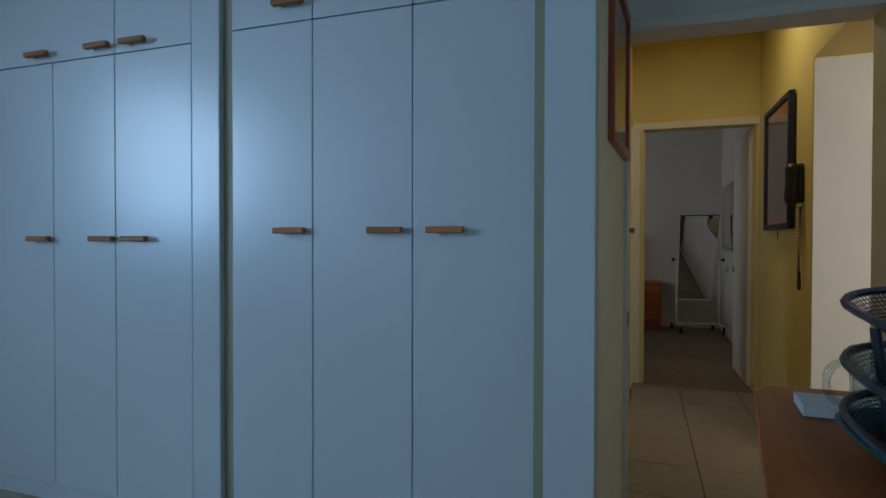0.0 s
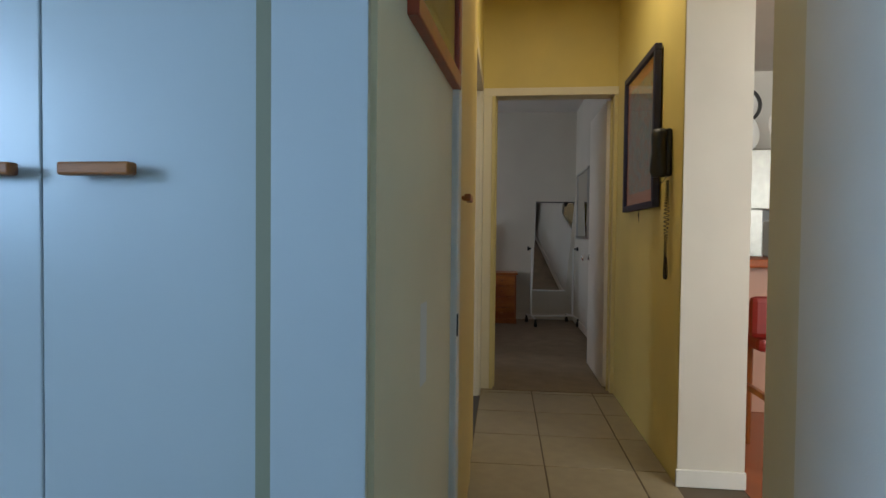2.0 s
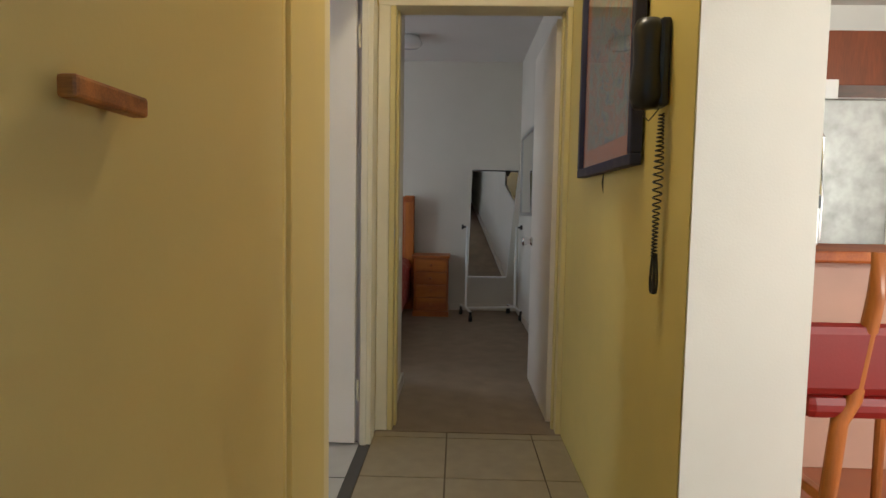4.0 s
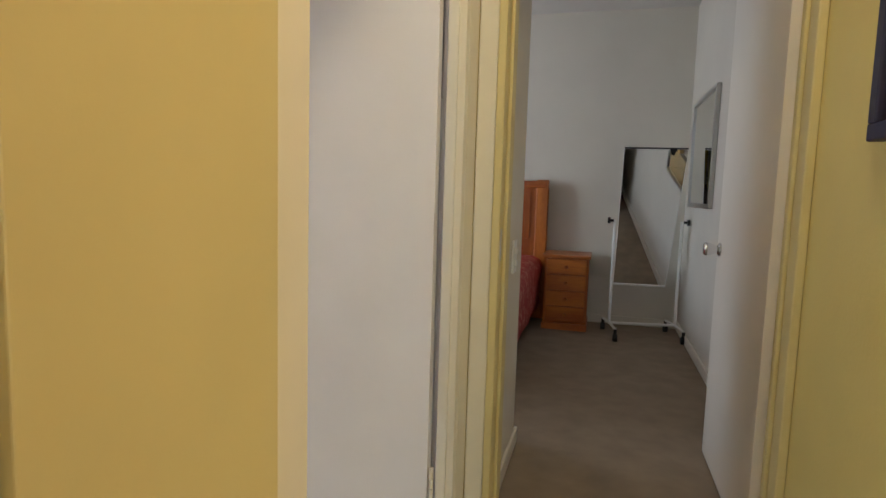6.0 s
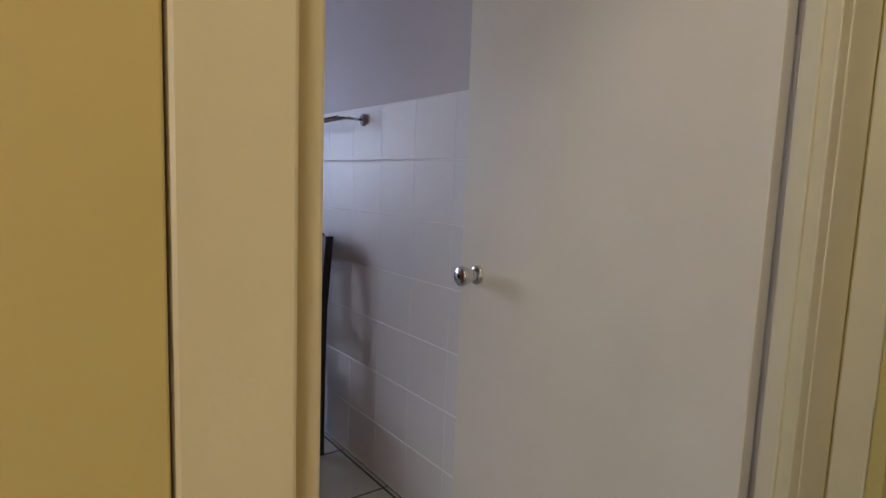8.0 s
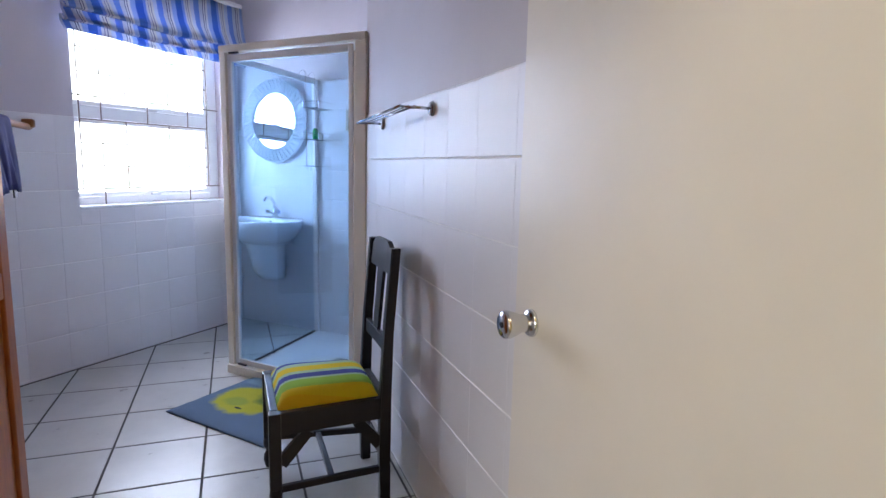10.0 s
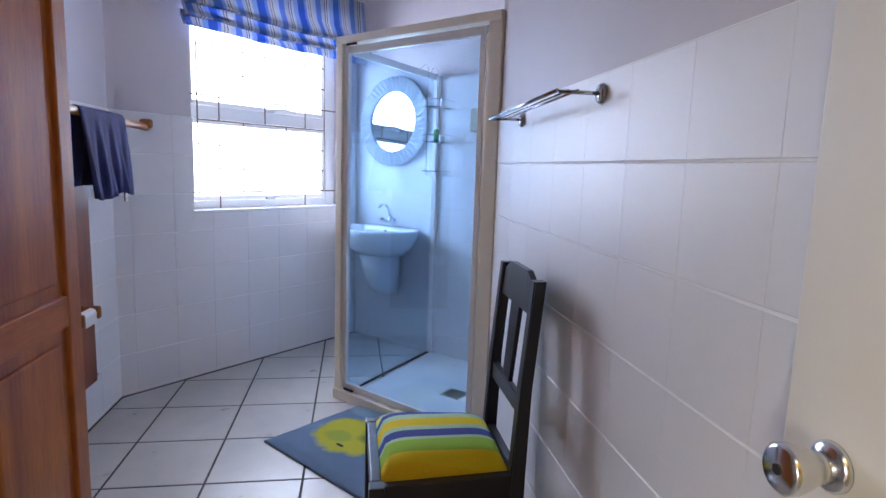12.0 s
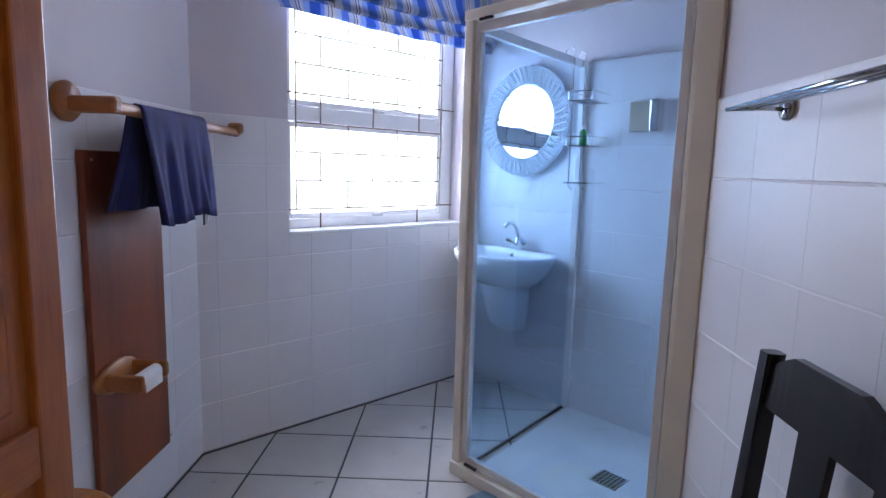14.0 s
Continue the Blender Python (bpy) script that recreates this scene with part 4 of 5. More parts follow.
for z, s0 in ((.952, .93), (1.462, .93)):
    bm = bmesh.new()
    tube(bm, [on_window(s0, .085, z - .01), on_window(s0 + .10, .075, z + .008), on_window(s0 + .2, .085, z - .002)], .005, 6)
    wbox(bm, s0 - .015, s0 + .04, .080, .10, z - .018, z - .004)
    part("stay", bm, STEEL, w, "metal window stay")
bm = bmesh.new()
wbox(bm, .402, 1.458, -.012, .10, .876, .892, bevel=.003)
part("window_sill", bm, WHITE_GLOSS, w, "white tiled sill")
t = thing("burglar_bars", "thin brown metal burglar bars in a brick pattern inside the window", "burglar bars")
BAR = mat("brown_bar_paint", (.15, .11, .08), .6)
bm = bmesh.new()
rows = [.982 + .1285 * i for i in range(9)]
for i, z in enumerate(rows):
    reach = (.404, 1.44) if i in (0, 4) else (.475, 1.345)
    rod(bm, on_window(reach[0], .07, z), on_window(reach[1], .07, z), .0037, 6)
    low = .893 if i == 0 else rows[i - 1]
    for k in ((.60, .895, 1.19) if i % 2 == 0 else (.75, 1.045)):
        if not (i == 0 and k == .895):
            rod(bm, on_window(k, .07, low), on_window(k, .07, z), .0037, 6)
part("grille", bm, BAR, t)
for s in (.475, 1.345):
    bm = bmesh.new()
    rod(bm, on_window(s, .07, .982), on_window(s, .07, 2.01), .0037, 6)
    part("upright", bm, BAR, t)

# what is outside the window: bright haze with dim foliage
OUT = bpy.data.materials.new("bright_sky_outside")
OUT.use_nodes = True
nt = OUT.node_tree
nt.nodes.remove(nt.nodes["Principled BSDF"])
em = nt.nodes.new("ShaderNodeEmission")
no = nt.nodes.new("ShaderNodeTexNoise")
no.inputs["Scale"].default_value, no.inputs["Detail"].default_value = 2.6, 6
cr = nt.nodes.new("ShaderNodeValToRGB")
cr.color_ramp.elements[0].position, cr.color_ramp.elements[0].color = .36, (.42, .55, .50, 1)
cr.color_ramp.elements[1].position, cr.color_ramp.elements[1].color = .50, (.92, .97, 1, 1)
co = nt.nodes.new("ShaderNodeNewGeometry")
nt.links.new(co.outputs["Position"], no.inputs["Vector"])
nt.links.new(no.outputs["Fac"], cr.inputs["Fac"])
nt.links.new(cr.outputs["Color"], em.inputs["Color"])
em.inputs["Strength"].default_value = BACKDROP
nt.links.new(em.outputs["Emission"], nt.nodes["Material Output"].inputs["Surface"])
bm = bmesh.new()
wbox(bm, -.45, 4.5, 2.0, 2.02, -.1, 4.5)
tagged(link(bm, "backdrop", OUT), kind="structure")

# roman blind
t = thing("roman_blind", "blue and cream striped roman blind, drawn up above the window", "blind")
BL = bpy.data.materials.new("striped_blind_cloth")
BL.use_nodes = True
nt = BL.node_tree
bs = nt.nodes["Principled BSDF"]
bs.inputs["Roughness"].default_value = .9
tc = nt.nodes.new("ShaderNodeTexCoord")
sx = nt.nodes.new("ShaderNodeSeparateXYZ")
nt.links.new(tc.outputs["Object"], sx.inputs[0])
fr_ = nt.nodes.new("ShaderNodeMath")
fr_.operation = "MULTIPLY"
fr_.inputs[1].default_value = 1 / .275
nt.links.new(sx.outputs["X"], fr_.inputs[0])
fc = nt.nodes.new("ShaderNodeMath")
fc.operation = "FRACT"
nt.links.new(fr_.outputs[0], fc.inputs[0])
cr = nt.nodes.new("ShaderNodeValToRGB")
cr.color_ramp.interpolation = "CONSTANT"
stripes = [(0, (.07, .17, .50)), (.17, (.33, .44, .68)), (.28, (.62, .63, .65)), (.335, (.03, .04, .14)), (.35, (.62, .63, .65)), (.385, (.03, .04, .14)), (.40, (.50, .53, .60)),
           (.50, (.16, .27, .60)), (.64, (.48, .54, .66)), (.74, (.60, .59, .56)), (.80, (.05, .06, .2)), (.815, (.60, .59, .56)), (.86, (.05, .06, .2)), (.875, (.56, .57, .60)), (.93, (.22, .34, .66))]
while len(cr.color_ramp.elements) < len(stripes):
    cr.color_ramp.elements.new(.99)
for e, (p_, c_) in zip(cr.color_ramp.elements, stripes):
    e.position, e.color = p_, (*c_, 1)
nt.links.new(fc.outputs[0], cr.inputs["Fac"])
nt.links.new(cr.outputs["Color"], bs.inputs["Base Color"])
thin = nt.nodes.new("ShaderNodeBsdfTranslucent")
nt.links.new(cr.outputs["Color"], thin.inputs["Color"])
mx = nt.nodes.new("ShaderNodeMixShader")
mx.inputs["Fac"].default_value = .35
nt.links.new(bs.outputs["BSDF"], mx.inputs[1])
nt.links.new(thin.outputs["BSDF"], mx.inputs[2])
nt.links.new(mx.outputs["Shader"], nt.nodes["Material Output"].inputs["Surface"])
t.matrix_basis = WINM @ Matrix.Translation((WINL - 1.62, 0, 0))
BW = 1.29
prof = [(.055, 2.20), (.062, 2.10), (.080, 2.00), (.118, 1.925), (.125, 1.905), (.105, 1.900), (.082, 1.93), (.078, 1.90), (.100, 1.862), (.112, 1.845), (.095, 1.838), (.070, 1.87), (.066, 1.845), (.082, 1.815), (.086, 1.800), (.074, 1.798)]
bm = bmesh.new()
cols = []
nx = 60
for i in range(nx + 1):
    x = BW * i / nx
    ring = []
    for k, (d, z) in enumerate(prof):
        sag = .010 * math.sin(x * 9 + k) * min(k / 4, 1) + .006 * math.sin(x * 23 + k * .7)
        ring.append(bm.verts.new((x, d * .9 + sag * .9, z + .006 * math.sin(x * 7) * min(k / 4, 1))))
    cols.append(ring)
for a, b in zip(cols, cols[1:]):
    for k in range(len(prof) - 1):
        bm.faces.new((a[k], b[k], b[k + 1], a[k + 1]))
cl = part("cloth", bm, BL, t, "striped cloth in soft folds", smooth=True)
sol = cl.modifiers.new("thickness", "SOLIDIFY")
sol.thickness = .003
bm = bmesh.new()
rod(bm, (-.09, .045, 2.205), (BW + .02, .045, 2.205), .017, 14)
part("rail", bm, WHITE_METAL, t, "white round curtain rail")

# shower cubicle
PX, PY = -3.20, -.775
QX, QY = -2.535, -.156
t = thing("shower_cubicle", "glass shower cubicle with a cream aluminium frame in the room's corner", "shower")
fm, fl = frame_of((PX, PY), (QX, QY))
bm = bmesh.new()
box(bm, 0, .040, 0, .045, .0, 1.70, bevel=.003, m=fm)
part("post", bm, CREAM_ALU, t)
bm = bmesh.new()
box(bm, fl - .062, fl - .004, 0, .045, .0, 1.70, bevel=.003, m=fm)
box(bm, fl - .076, fl - .062, .008, .038, .05, 1.66, bevel=.003, m=fm)
part("post", bm, CREAM_ALU, t)
bm = bmesh.new()
box(bm, 0, fl - .004, -.004, .050, 1.70, 1.735, bevel=.003, m=fm)
part("top_rail", bm, CREAM_ALU, t)
bm = bmesh.new()
box(bm, 0, fl - .004, -.012, .055, .0, .050, bevel=.004, m=fm)
part("sill", bm, CREAM_ALU, t)
dr = bmesh.new()
for a in ((.045, .070, .055, 1.69), (fl - .106, fl - .080, .055, 1.69), (.070, fl - .106, .055, .085), (.070, fl - .106, 1.655, 1.69)):
    box(dr, a[0], a[1], .010, .034, a[2], a[3], bevel=.003, m=fm)
door = part("door_frame", dr, WHITE_METAL, t, "white framed pivot door")
bm = bmesh.new()
box(bm, .066, fl - .102, .019, .024, .08, 1.66, m=fm)
part("pane", bm, SHOWER_GLASS, door)
for z in (.062, 1.694):
    bm = bmesh.new()
    box(bm, .075, .135, -.006, .004, z - .004, z + .004, m=fm)
    part("pivot_slot", bm, BLACK, t, "black pivot slot")
pm, pl = frame_of((PX + .01, PY + .03), (GX - .0, GY))
bm = bmesh.new()
box(bm, .03, pl - .03, -.004, .002, .012, 1.665, m=pm)
part("side_pane", bm, SHOWER_GLASS, t, "fixed glass side panel")
bm = bmesh.new()
box(bm, .02, pl - .004, -.012, .010, 1.665, 1.70, bevel=.003, m=pm)
part("side_rail", bm, WHITE_METAL, t)
bm = bmesh.new()
box(bm, .02, pl - .004, -.005, .004, .002, .012, m=pm)
part("seal", bm, RUBBER, t, "dark rubber seal")
bm = bmesh.new()
box(bm, pl - .032, pl - .004, -.030, .006, .008, 1.69, bevel=.003, m=pm)
part("wall_channel", bm, WHITE_METAL, t)
TRAY = mat("white_shower_floor", (.74, .74, .72), .3, var=.04, bump=.1)
bm = bmesh.new()
prism(bm, [(PX + .04, PY + .06), (QX - .02, QY + .03), (SHC[0] + .0, SHC[1] - .01), (GX + .02, GY + .012)], .0, .006)
part("tray", bm, TRAY, t, "white shower floor")
bm = bmesh.new()
dm = pose(-3.165, -.165, .0, 0, 0, 45)
box(bm, -.055, .055, -.055, .055, .006, .010, bevel=.001, m=dm)
dn = part("drain", bm, STEEL, t, "square metal drain grate")
bm = bmesh.new()
for i in range(6):
    for k in range(6):
        box(bm, -.046 + i * .0165, -.036 + i * .0165, -.046 + k * .0165, -.036 + k * .0165, .0101, .0106, m=dm)
part("hole", bm, BLACK, dn)

# basin wall: its frame runs from the middle corner to the shower
BM, BL_ = frame_of(MIDC, (GX, GY))


def bpt(s, out, z):
    return BM @ Vector((s, -out, z))


t = thing("wash_basin", "white ceramic wash basin with half pedestal and chrome mixer tap", "basin")
bm = bmesh.new()
rings = []
prof = [(1.0, .775, 1.0), (1.02, .765, 1.0), (.99, .73, 1.0), (.86, .67, .97), (.60, .615, .9), (.32, .60, .8)]
inner = [(.93, .772, 1.0), (.86, .735, 1.0), (.66, .68, .95), (.30, .665, .85)]


def basin_ring(k, z, push, bowl=False):
    out = []
    for i in range(36):
        a = i * math.tau / 36
        x = .278 * k * math.cos(a)
        y = .215 * k * math.sin(a)
        y = max(y, -.172 * (k if k < .9 else 1)) if math.sin(a) < 0 else y
        out.append(bm.verts.new(bpt(.385 + x, .182 * push + (max(y, -.085) if bowl else y), z)))
    return out


outer_r = [basin_ring(*p) for p in reversed(prof)]
inner_r = [basin_ring(*p, bowl=True) for p in inner]
allr = outer_r + inner_r
for a, b in zip(allr, allr[1:]):
    for k in range(36):
        bm.faces.new((a[k], a[(k + 1) % 36], b[(k + 1) % 36], b[k]))
bm.faces.new(allr[0][::-1]), bm.faces.new(allr[-1])
bmesh.ops.recalc_face_normals(bm, faces=bm.faces)
part("bowl", bm, WHITE_GLOSS, t, smooth=True)
bm = bmesh.new()
last = None
for z, rx, ry in ((.35, .05, .05), (.365, .085, .085), (.42, .105, .11), (.52, .112, .125), (.62, .125, .14)):
    ring = [bm.verts.new(bpt(.375 + rx * math.cos(i * math.tau / 24), .012 + max(0, ry + ry * math.sin(i * math.tau / 24)), z)) for i in range(24)]
    if last:
        for k in range(24):
            bm.faces.new((last[k], last[(k + 1) % 24], ring[(k + 1) % 24], ring[k]))
    else:
        bm.faces.new(ring[::-1])
    last = ring
bm.faces.new(last)
bmesh.ops.recalc_face_normals(bm, faces=bm.faces)
part("pedestal", bm, WHITE_GLOSS, t, "short white half pedestal", smooth=True)
bm = bmesh.new()
rod(bm, bpt(.372, .055, .772), bpt(.372, .055, .84), .021, 16, .017)
tube(bm, [bpt(.372, .055, .83), bpt(.367, .06, .88), bpt(.362, .085, .912), bpt(.357, .12, .915), bpt(.352, .145, .895)], .011, 10)
tap = part("tap", bm, CHROME, t, "chrome mixer tap", smooth=True)
for s in (-1, 1):
    bm = bmesh.new()
    rod(bm, bpt(.372, .06, .80), bpt(.372 + s * .035, .075, .812), .009, 10)
    rod(bm, bpt(.372 + s * .035, .075, .812), bpt(.372 + s * .056, .085, .82), .017, 12)
    part("tap_knob", bm, CHROME, tap)
bm = bmesh.new()
rod(bm, bpt(.372, .094, .752), bpt(.372, .104, .748), .009, 12)
part("overflow", bm, BLACK, t)
bm = bmesh.new()
tube(bm, [bpt(.52, .02, .60), bpt(.52, .06, .61), bpt(.52, .07, .66)], .007, 8)
part("shut_off_valve", bm, CHROME, t)

t = thing("round_mirror", "round mirror in a white woven wicker frame above the basin", "mirror")
mc = BM @ Matrix.Translation((.355, 0, 1.432)) @ pose(0, -.020, 0, 88.4, 0, 0)
bm = bmesh.new()
lathe(bm, [(0, 0), (.20, 0), (.20, .008), (0, .009)], 40, mc)
part("mirror_glass", bm, MIRROR, t)
WICKER = mat("white_painted_wicker", (.74, .77, .80), .6, var=.12, scale=40, bump=.4)
bm = bmesh.new()
for i in range(46):
    a = i * math.tau / 46
    tube(bm, [mc @ Vector((r_ * math.cos(a + .10 * (r_ - .19) / .08), r_ * math.sin(a + .10 * (r_ - .19) / .08), .021)) for r_ in (.192, .219, .246, .272)], .0058, 6)
part("spokes", bm, WICKER, t, "wicker stakes of the rim")
bm = bmesh.new()
for r_, d in ((.192, .012), (.275, .010)):
    tube(bm, [mc @ Vector((r_ * math.cos(i * math.tau / 104), r_ * math.sin(i * math.tau / 104), d + .005 * (i % 2))) for i in range(104)], .0062, 6, closed=True)
for j in range(8):
    r_ = .202 + .0090 * j
    tube(bm, [mc @ Vector((r_ * math.cos(i * math.tau / 208), r_ * math.sin(i * math.tau / 208), .014 + .0085 * math.sin(i * math.pi / 4 + j * math.pi))) for i in range(208)], .0038, 5, closed=True)
lathe(bm, [(.190, .002), (.276, .002), (.276, .009), (.190, .009)], 48, mc, ring=True)
part("rim", bm, WICKER, t, "woven wicker rim")

# chrome shower caddy hanging on the side panel
t = thing("shower_caddy", "chrome wire shower caddy holding small bottles, hooked over the glass panel", "caddy")
cm = pm @ Matrix.Translation((pl - .10, 0, 0))
bm = bmesh.new()
for x in (-.055, .055):
    tube(bm, [cm @ Vector(p) for p in ((x, .02, 1.69), (x, .012, 1.722), (x, -.01, 1.735), (x, -.03, 1.715), (x, -.032, 1.12), (x, -.05, 1.10), (x, -.06, 1.115))], .0028, 6)
part("hanger", bm, CHROME, t)
for z in (1.135, 1.30, 1.495):
    bm = bmesh.new()
    for dz in (0, .04) if z > 1.2 else (0,):
        tube(bm, [cm @ Vector(p) for p in ((-.10, -.034, z + dz), (.10, -.034, z + dz), (.10, -.145, z + dz), (-.10, -.145, z + dz))], 0.0030, 6, closed=True)
    for i in range(9):
        rod(bm, cm @ Vector((-.09 + i * .0225, -.034, z)), cm @ Vector((-.09 + i * .0225, -.145, z)), .0014, 5)
    if z > 1.2:
        for x in (-.10, .10):
            for y in (-.034, -.145):
                rod(bm, cm @ Vector((x, y, z)), cm @ Vector((x, y, z + .04)), .002, 5)
    part("shelf", bm, CHROME, t)


def bottle(x, y, z, r, h, material, label, group="bottles in the shower caddy"):
    t = thing("bottle", label, "bottle", group=group)
    m = cm @ Matrix.Translation((x, y, z))
    bm = bmesh.new()
    lathe(bm, [(0, 0), (r, .001), (r, h * .72), (r * .45, h * .82), (r * .45, h * .84)], 18, m)
    part("body", bm, material, t, smooth=True)
    bm = bmesh.new()
    lathe(bm, [(r * .5, h * .84), (r * .5, h), (0, h)], 14, m)
    part("cap", bm, WHITE_METAL, t)


GREEN = mat("green_shampoo", (.02, .32, .10), .2)
bottle(-.03, -.08, 1.303, .017, .085, GREEN, "small green bottle on the wire caddy")
bottle(.03, -.08, 1.303, .018, .055, WHITE_METAL, "small white tub on the wire caddy")

t = thing("soap_dish", "chrome and cream wall soap box in the shower", "soap dish")
bm = bmesh.new()
sp = Matrix.Translation((-3.655, .03, 0)) @ BM.to_3x3().to_4x4()
box(bm, -.055, .045, -.045, -.006, 1.365, 1.495, bevel=.006, m=sp)
part("box", bm, mat("beige_enamel", (.50, .44, .33), .4), t)
bm = bmesh.new()
box(bm, .046, .088, -.06, -.006, 1.362, 1.498, bevel=.006, m=sp)
part("side", bm, CHROME, t)

# towel shelf on the tiled wall
t = thing("chrome_towel_shelf", "chrome towel rack on the tiled wall above the chair", "towel rail")
bm = bmesh.new()
for x, z in ((-1.622, 1.324), (-2.227, 1.314)):
    bm2 = bmesh.new()
    m_ = pose(x, BATH_N - .0085, z, 90, 0, 0)
    lathe(bm2, [(0, 0), (.023, 0), (.023, .004), (.019, .010), (0, .012)], 24, m_)
    flange = part("flange", bm2, RACK_CHROME, t, "round chrome flange", smooth=True)
    for dz in (-.013, .013):
        bm2 = bmesh.new()
        lathe(bm2, [(.0, .0095), (.004, .0095), (.003, .0125), (0, .013)], 10, m_ @ pose(0, dz, 0))
        part("screw", bm2, STEEL, flange)
    tube(bm, [(x, BATH_N - .012, z), (x - .012, BATH_N - .055, z + .002), (x - .030, BATH_N - .098, z + .004)], .0046, 8)
for out, x0, x1, rad in ((.104, -2.275, -1.648, .0046), (.062, -2.262, -1.634, .0034), (.080, -2.268, -1.640, .0026)):
    rod(bm, (x0, BATH_N - out, 1.316), (x1, BATH_N - out, 1.330), rad, 10)
tube(bm, [(-2.240, BATH_N - .055, 1.316), (-2.262, BATH_N - .062, 1.316), (-2.275, BATH_N - .104, 1.316)], .0036, 8)
part("rack", bm, RACK_CHROME, t, smooth=True)

# wooden towel rail on the south wall
OAK = wood("golden_wood", (.42, .17, .04), (.24, .085, .02), .38, "X", 22)
t = thing("wooden_towel_rail", "golden wooden towel rail on the wall", "towel rail")
for x in (-2.54, -3.38):
    bm = bmesh.new()
    lathe(bm, [(0, 0), (.050, 0), (.052, .012), (.044, .022), (0, .022)], 24, pose(x, BATH_S + .012, 1.325, -90, 0, 0))
    part("wall_plate", bm, OAK, t, smooth=True)
    bm = bmesh.new()
    box(bm, -.020, .020, .03, .155, -.021, .021, bevel=.010, m=pose(x, BATH_S, 1.318))
    part("arm", bm, OAK, t)
bm = bmesh.new()
rod(bm, (-2.53, BATH_S + .125, 1.317), (-3.43, BATH_S + .125, 1.300), .0165, 16)
part("bar", bm, OAK, t)
t = thing("hand_towel", "navy blue towel folded over the wooden rail", "towel")
bm = bmesh.new()
cols = []
for i in range(31):
    u = i / 30
    x = -2.665 - .40 * u
    ring = []
    drop = .315 + .01 * math.sin(u * 7)
    for k in range(25):
        v = k / 24
        s = (v - .5) * 2
        if abs(s) < .18:
            a = s / .18 * math.pi / 2
            p = (x, BATH_S + .125 - .024 * math.sin(a), 1.312 + .024 * math.cos(a))
        else:
            d = (abs(s) - .18) / .82
            side = 1 if s < 0 else -1
            wob = .012 * math.sin(u * 19 + k * .15) * d + .008 * math.sin(u * 43) * d
            length = drop if side > 0 else .27
            spread = -.02 * d * (u - .5) * side
            p = (x + spread + (.10 - .14 * u) * d * (1 if side < 0 else 0) + (-.06 + .02 * u) * d * (1 if side > 0 else 0), BATH_S + .125 + side * (.024 + .012 * d) + wob, 1.312 - length * d)
        ring.append(bm.verts.new(p))
    cols.append(ring)
for a, b in zip(cols, cols[1:]):
    for k in range(24):
        bm.faces.new((a[k], b[k], b[k + 1], a[k + 1]))
tw = part("cloth", bm, NAVY, t, smooth=True)
sm = tw.modifiers.new("thickness", "SOLIDIFY")
sm.thickness = .007
bm = bmesh.new()
box(bm, -3.03, -3.00, BATH_S + .155, BATH_S + .161, .97, 1.03)
part("hanging_tag", bm, BLACK, t, "small dark cloth tag")

# board with the roll holder
t = thing("wall_board", "tall red-brown wooden board fixed to the tiled wall", "board")
bm = bmesh.new()
box(bm, -2.965, -2.575, BATH_S + .012, BATH_S + .030, .20, 1.205, bevel=.002)
part("panel", bm, MAHOG, t)
for x, z in ((-2.61, 1.18), (-2.97, .225)):
    bm = bmesh.new()
    rod(bm, (x, BATH_S + .029, z), (x, BATH_S + .032, z), .005, 10)
    part("screw", bm, STEEL, t)
t = thing("toilet_roll_holder", "golden wooden holder with an almost used toilet roll", "toilet roll holder")
bm = bmesh.new()
lathe(bm, [(0, 0), (.05, 0), (.052, .010), (.046, .018), (0, .019)], 24, Matrix.Translation((-2.66, BATH_S + .031, .56)) @ pose(0, 0, 0, -90, 0, 0) @ Matrix.Diagonal((2.0, .9, 1, 1)))
part("back_plate", bm, OAK, t, smooth=True)
for x in (-2.595, -2.730):
    bm = bmesh.new()
    box(bm, x - .011, x + .011, BATH_S + .045, BATH_S + .155, .535, .585, bevel=.010)
    part("arm", bm, OAK, t)
bm = bmesh.new()
rod(bm, (-2.612, BATH_S + .125, .560), (-2.715, BATH_S + .125, .560), .020, 24)
part("paper_roll", bm, PAPER, t, "thin white paper roll", smooth=False)
bm = bmesh.new()
box(bm, -2.712, -2.62, BATH_S + .1445, BATH_S + .1455, .525, .56)
part("loose_sheet", bm, PAPER, t)

# low stool between the cupboard and the board
t = thing("wooden_stool", "low round golden wooden stool between cupboard and board", "stool")
bm = bmesh.new()
lathe(bm, [(0, .39), (.125, .39), (.140, .40), (.140, .415), (.130, .422), (0, .422)], 36, Matrix.Translation((-2.175, -1.645, 0)))
part("seat", bm, OAK, t, smooth=False)
for i in range(3):
    a_ = i * math.tau / 3 + .5
    bm = bmesh.new()
    rod(bm, (-2.175 + .11 * math.cos(a_), -1.645 + .11 * math.sin(a_), 0), (-2.175 + .08 * math.cos(a_), -1.645 + .08 * math.sin(a_), .392), .014, 12)
    part("leg", bm, OAK, t)

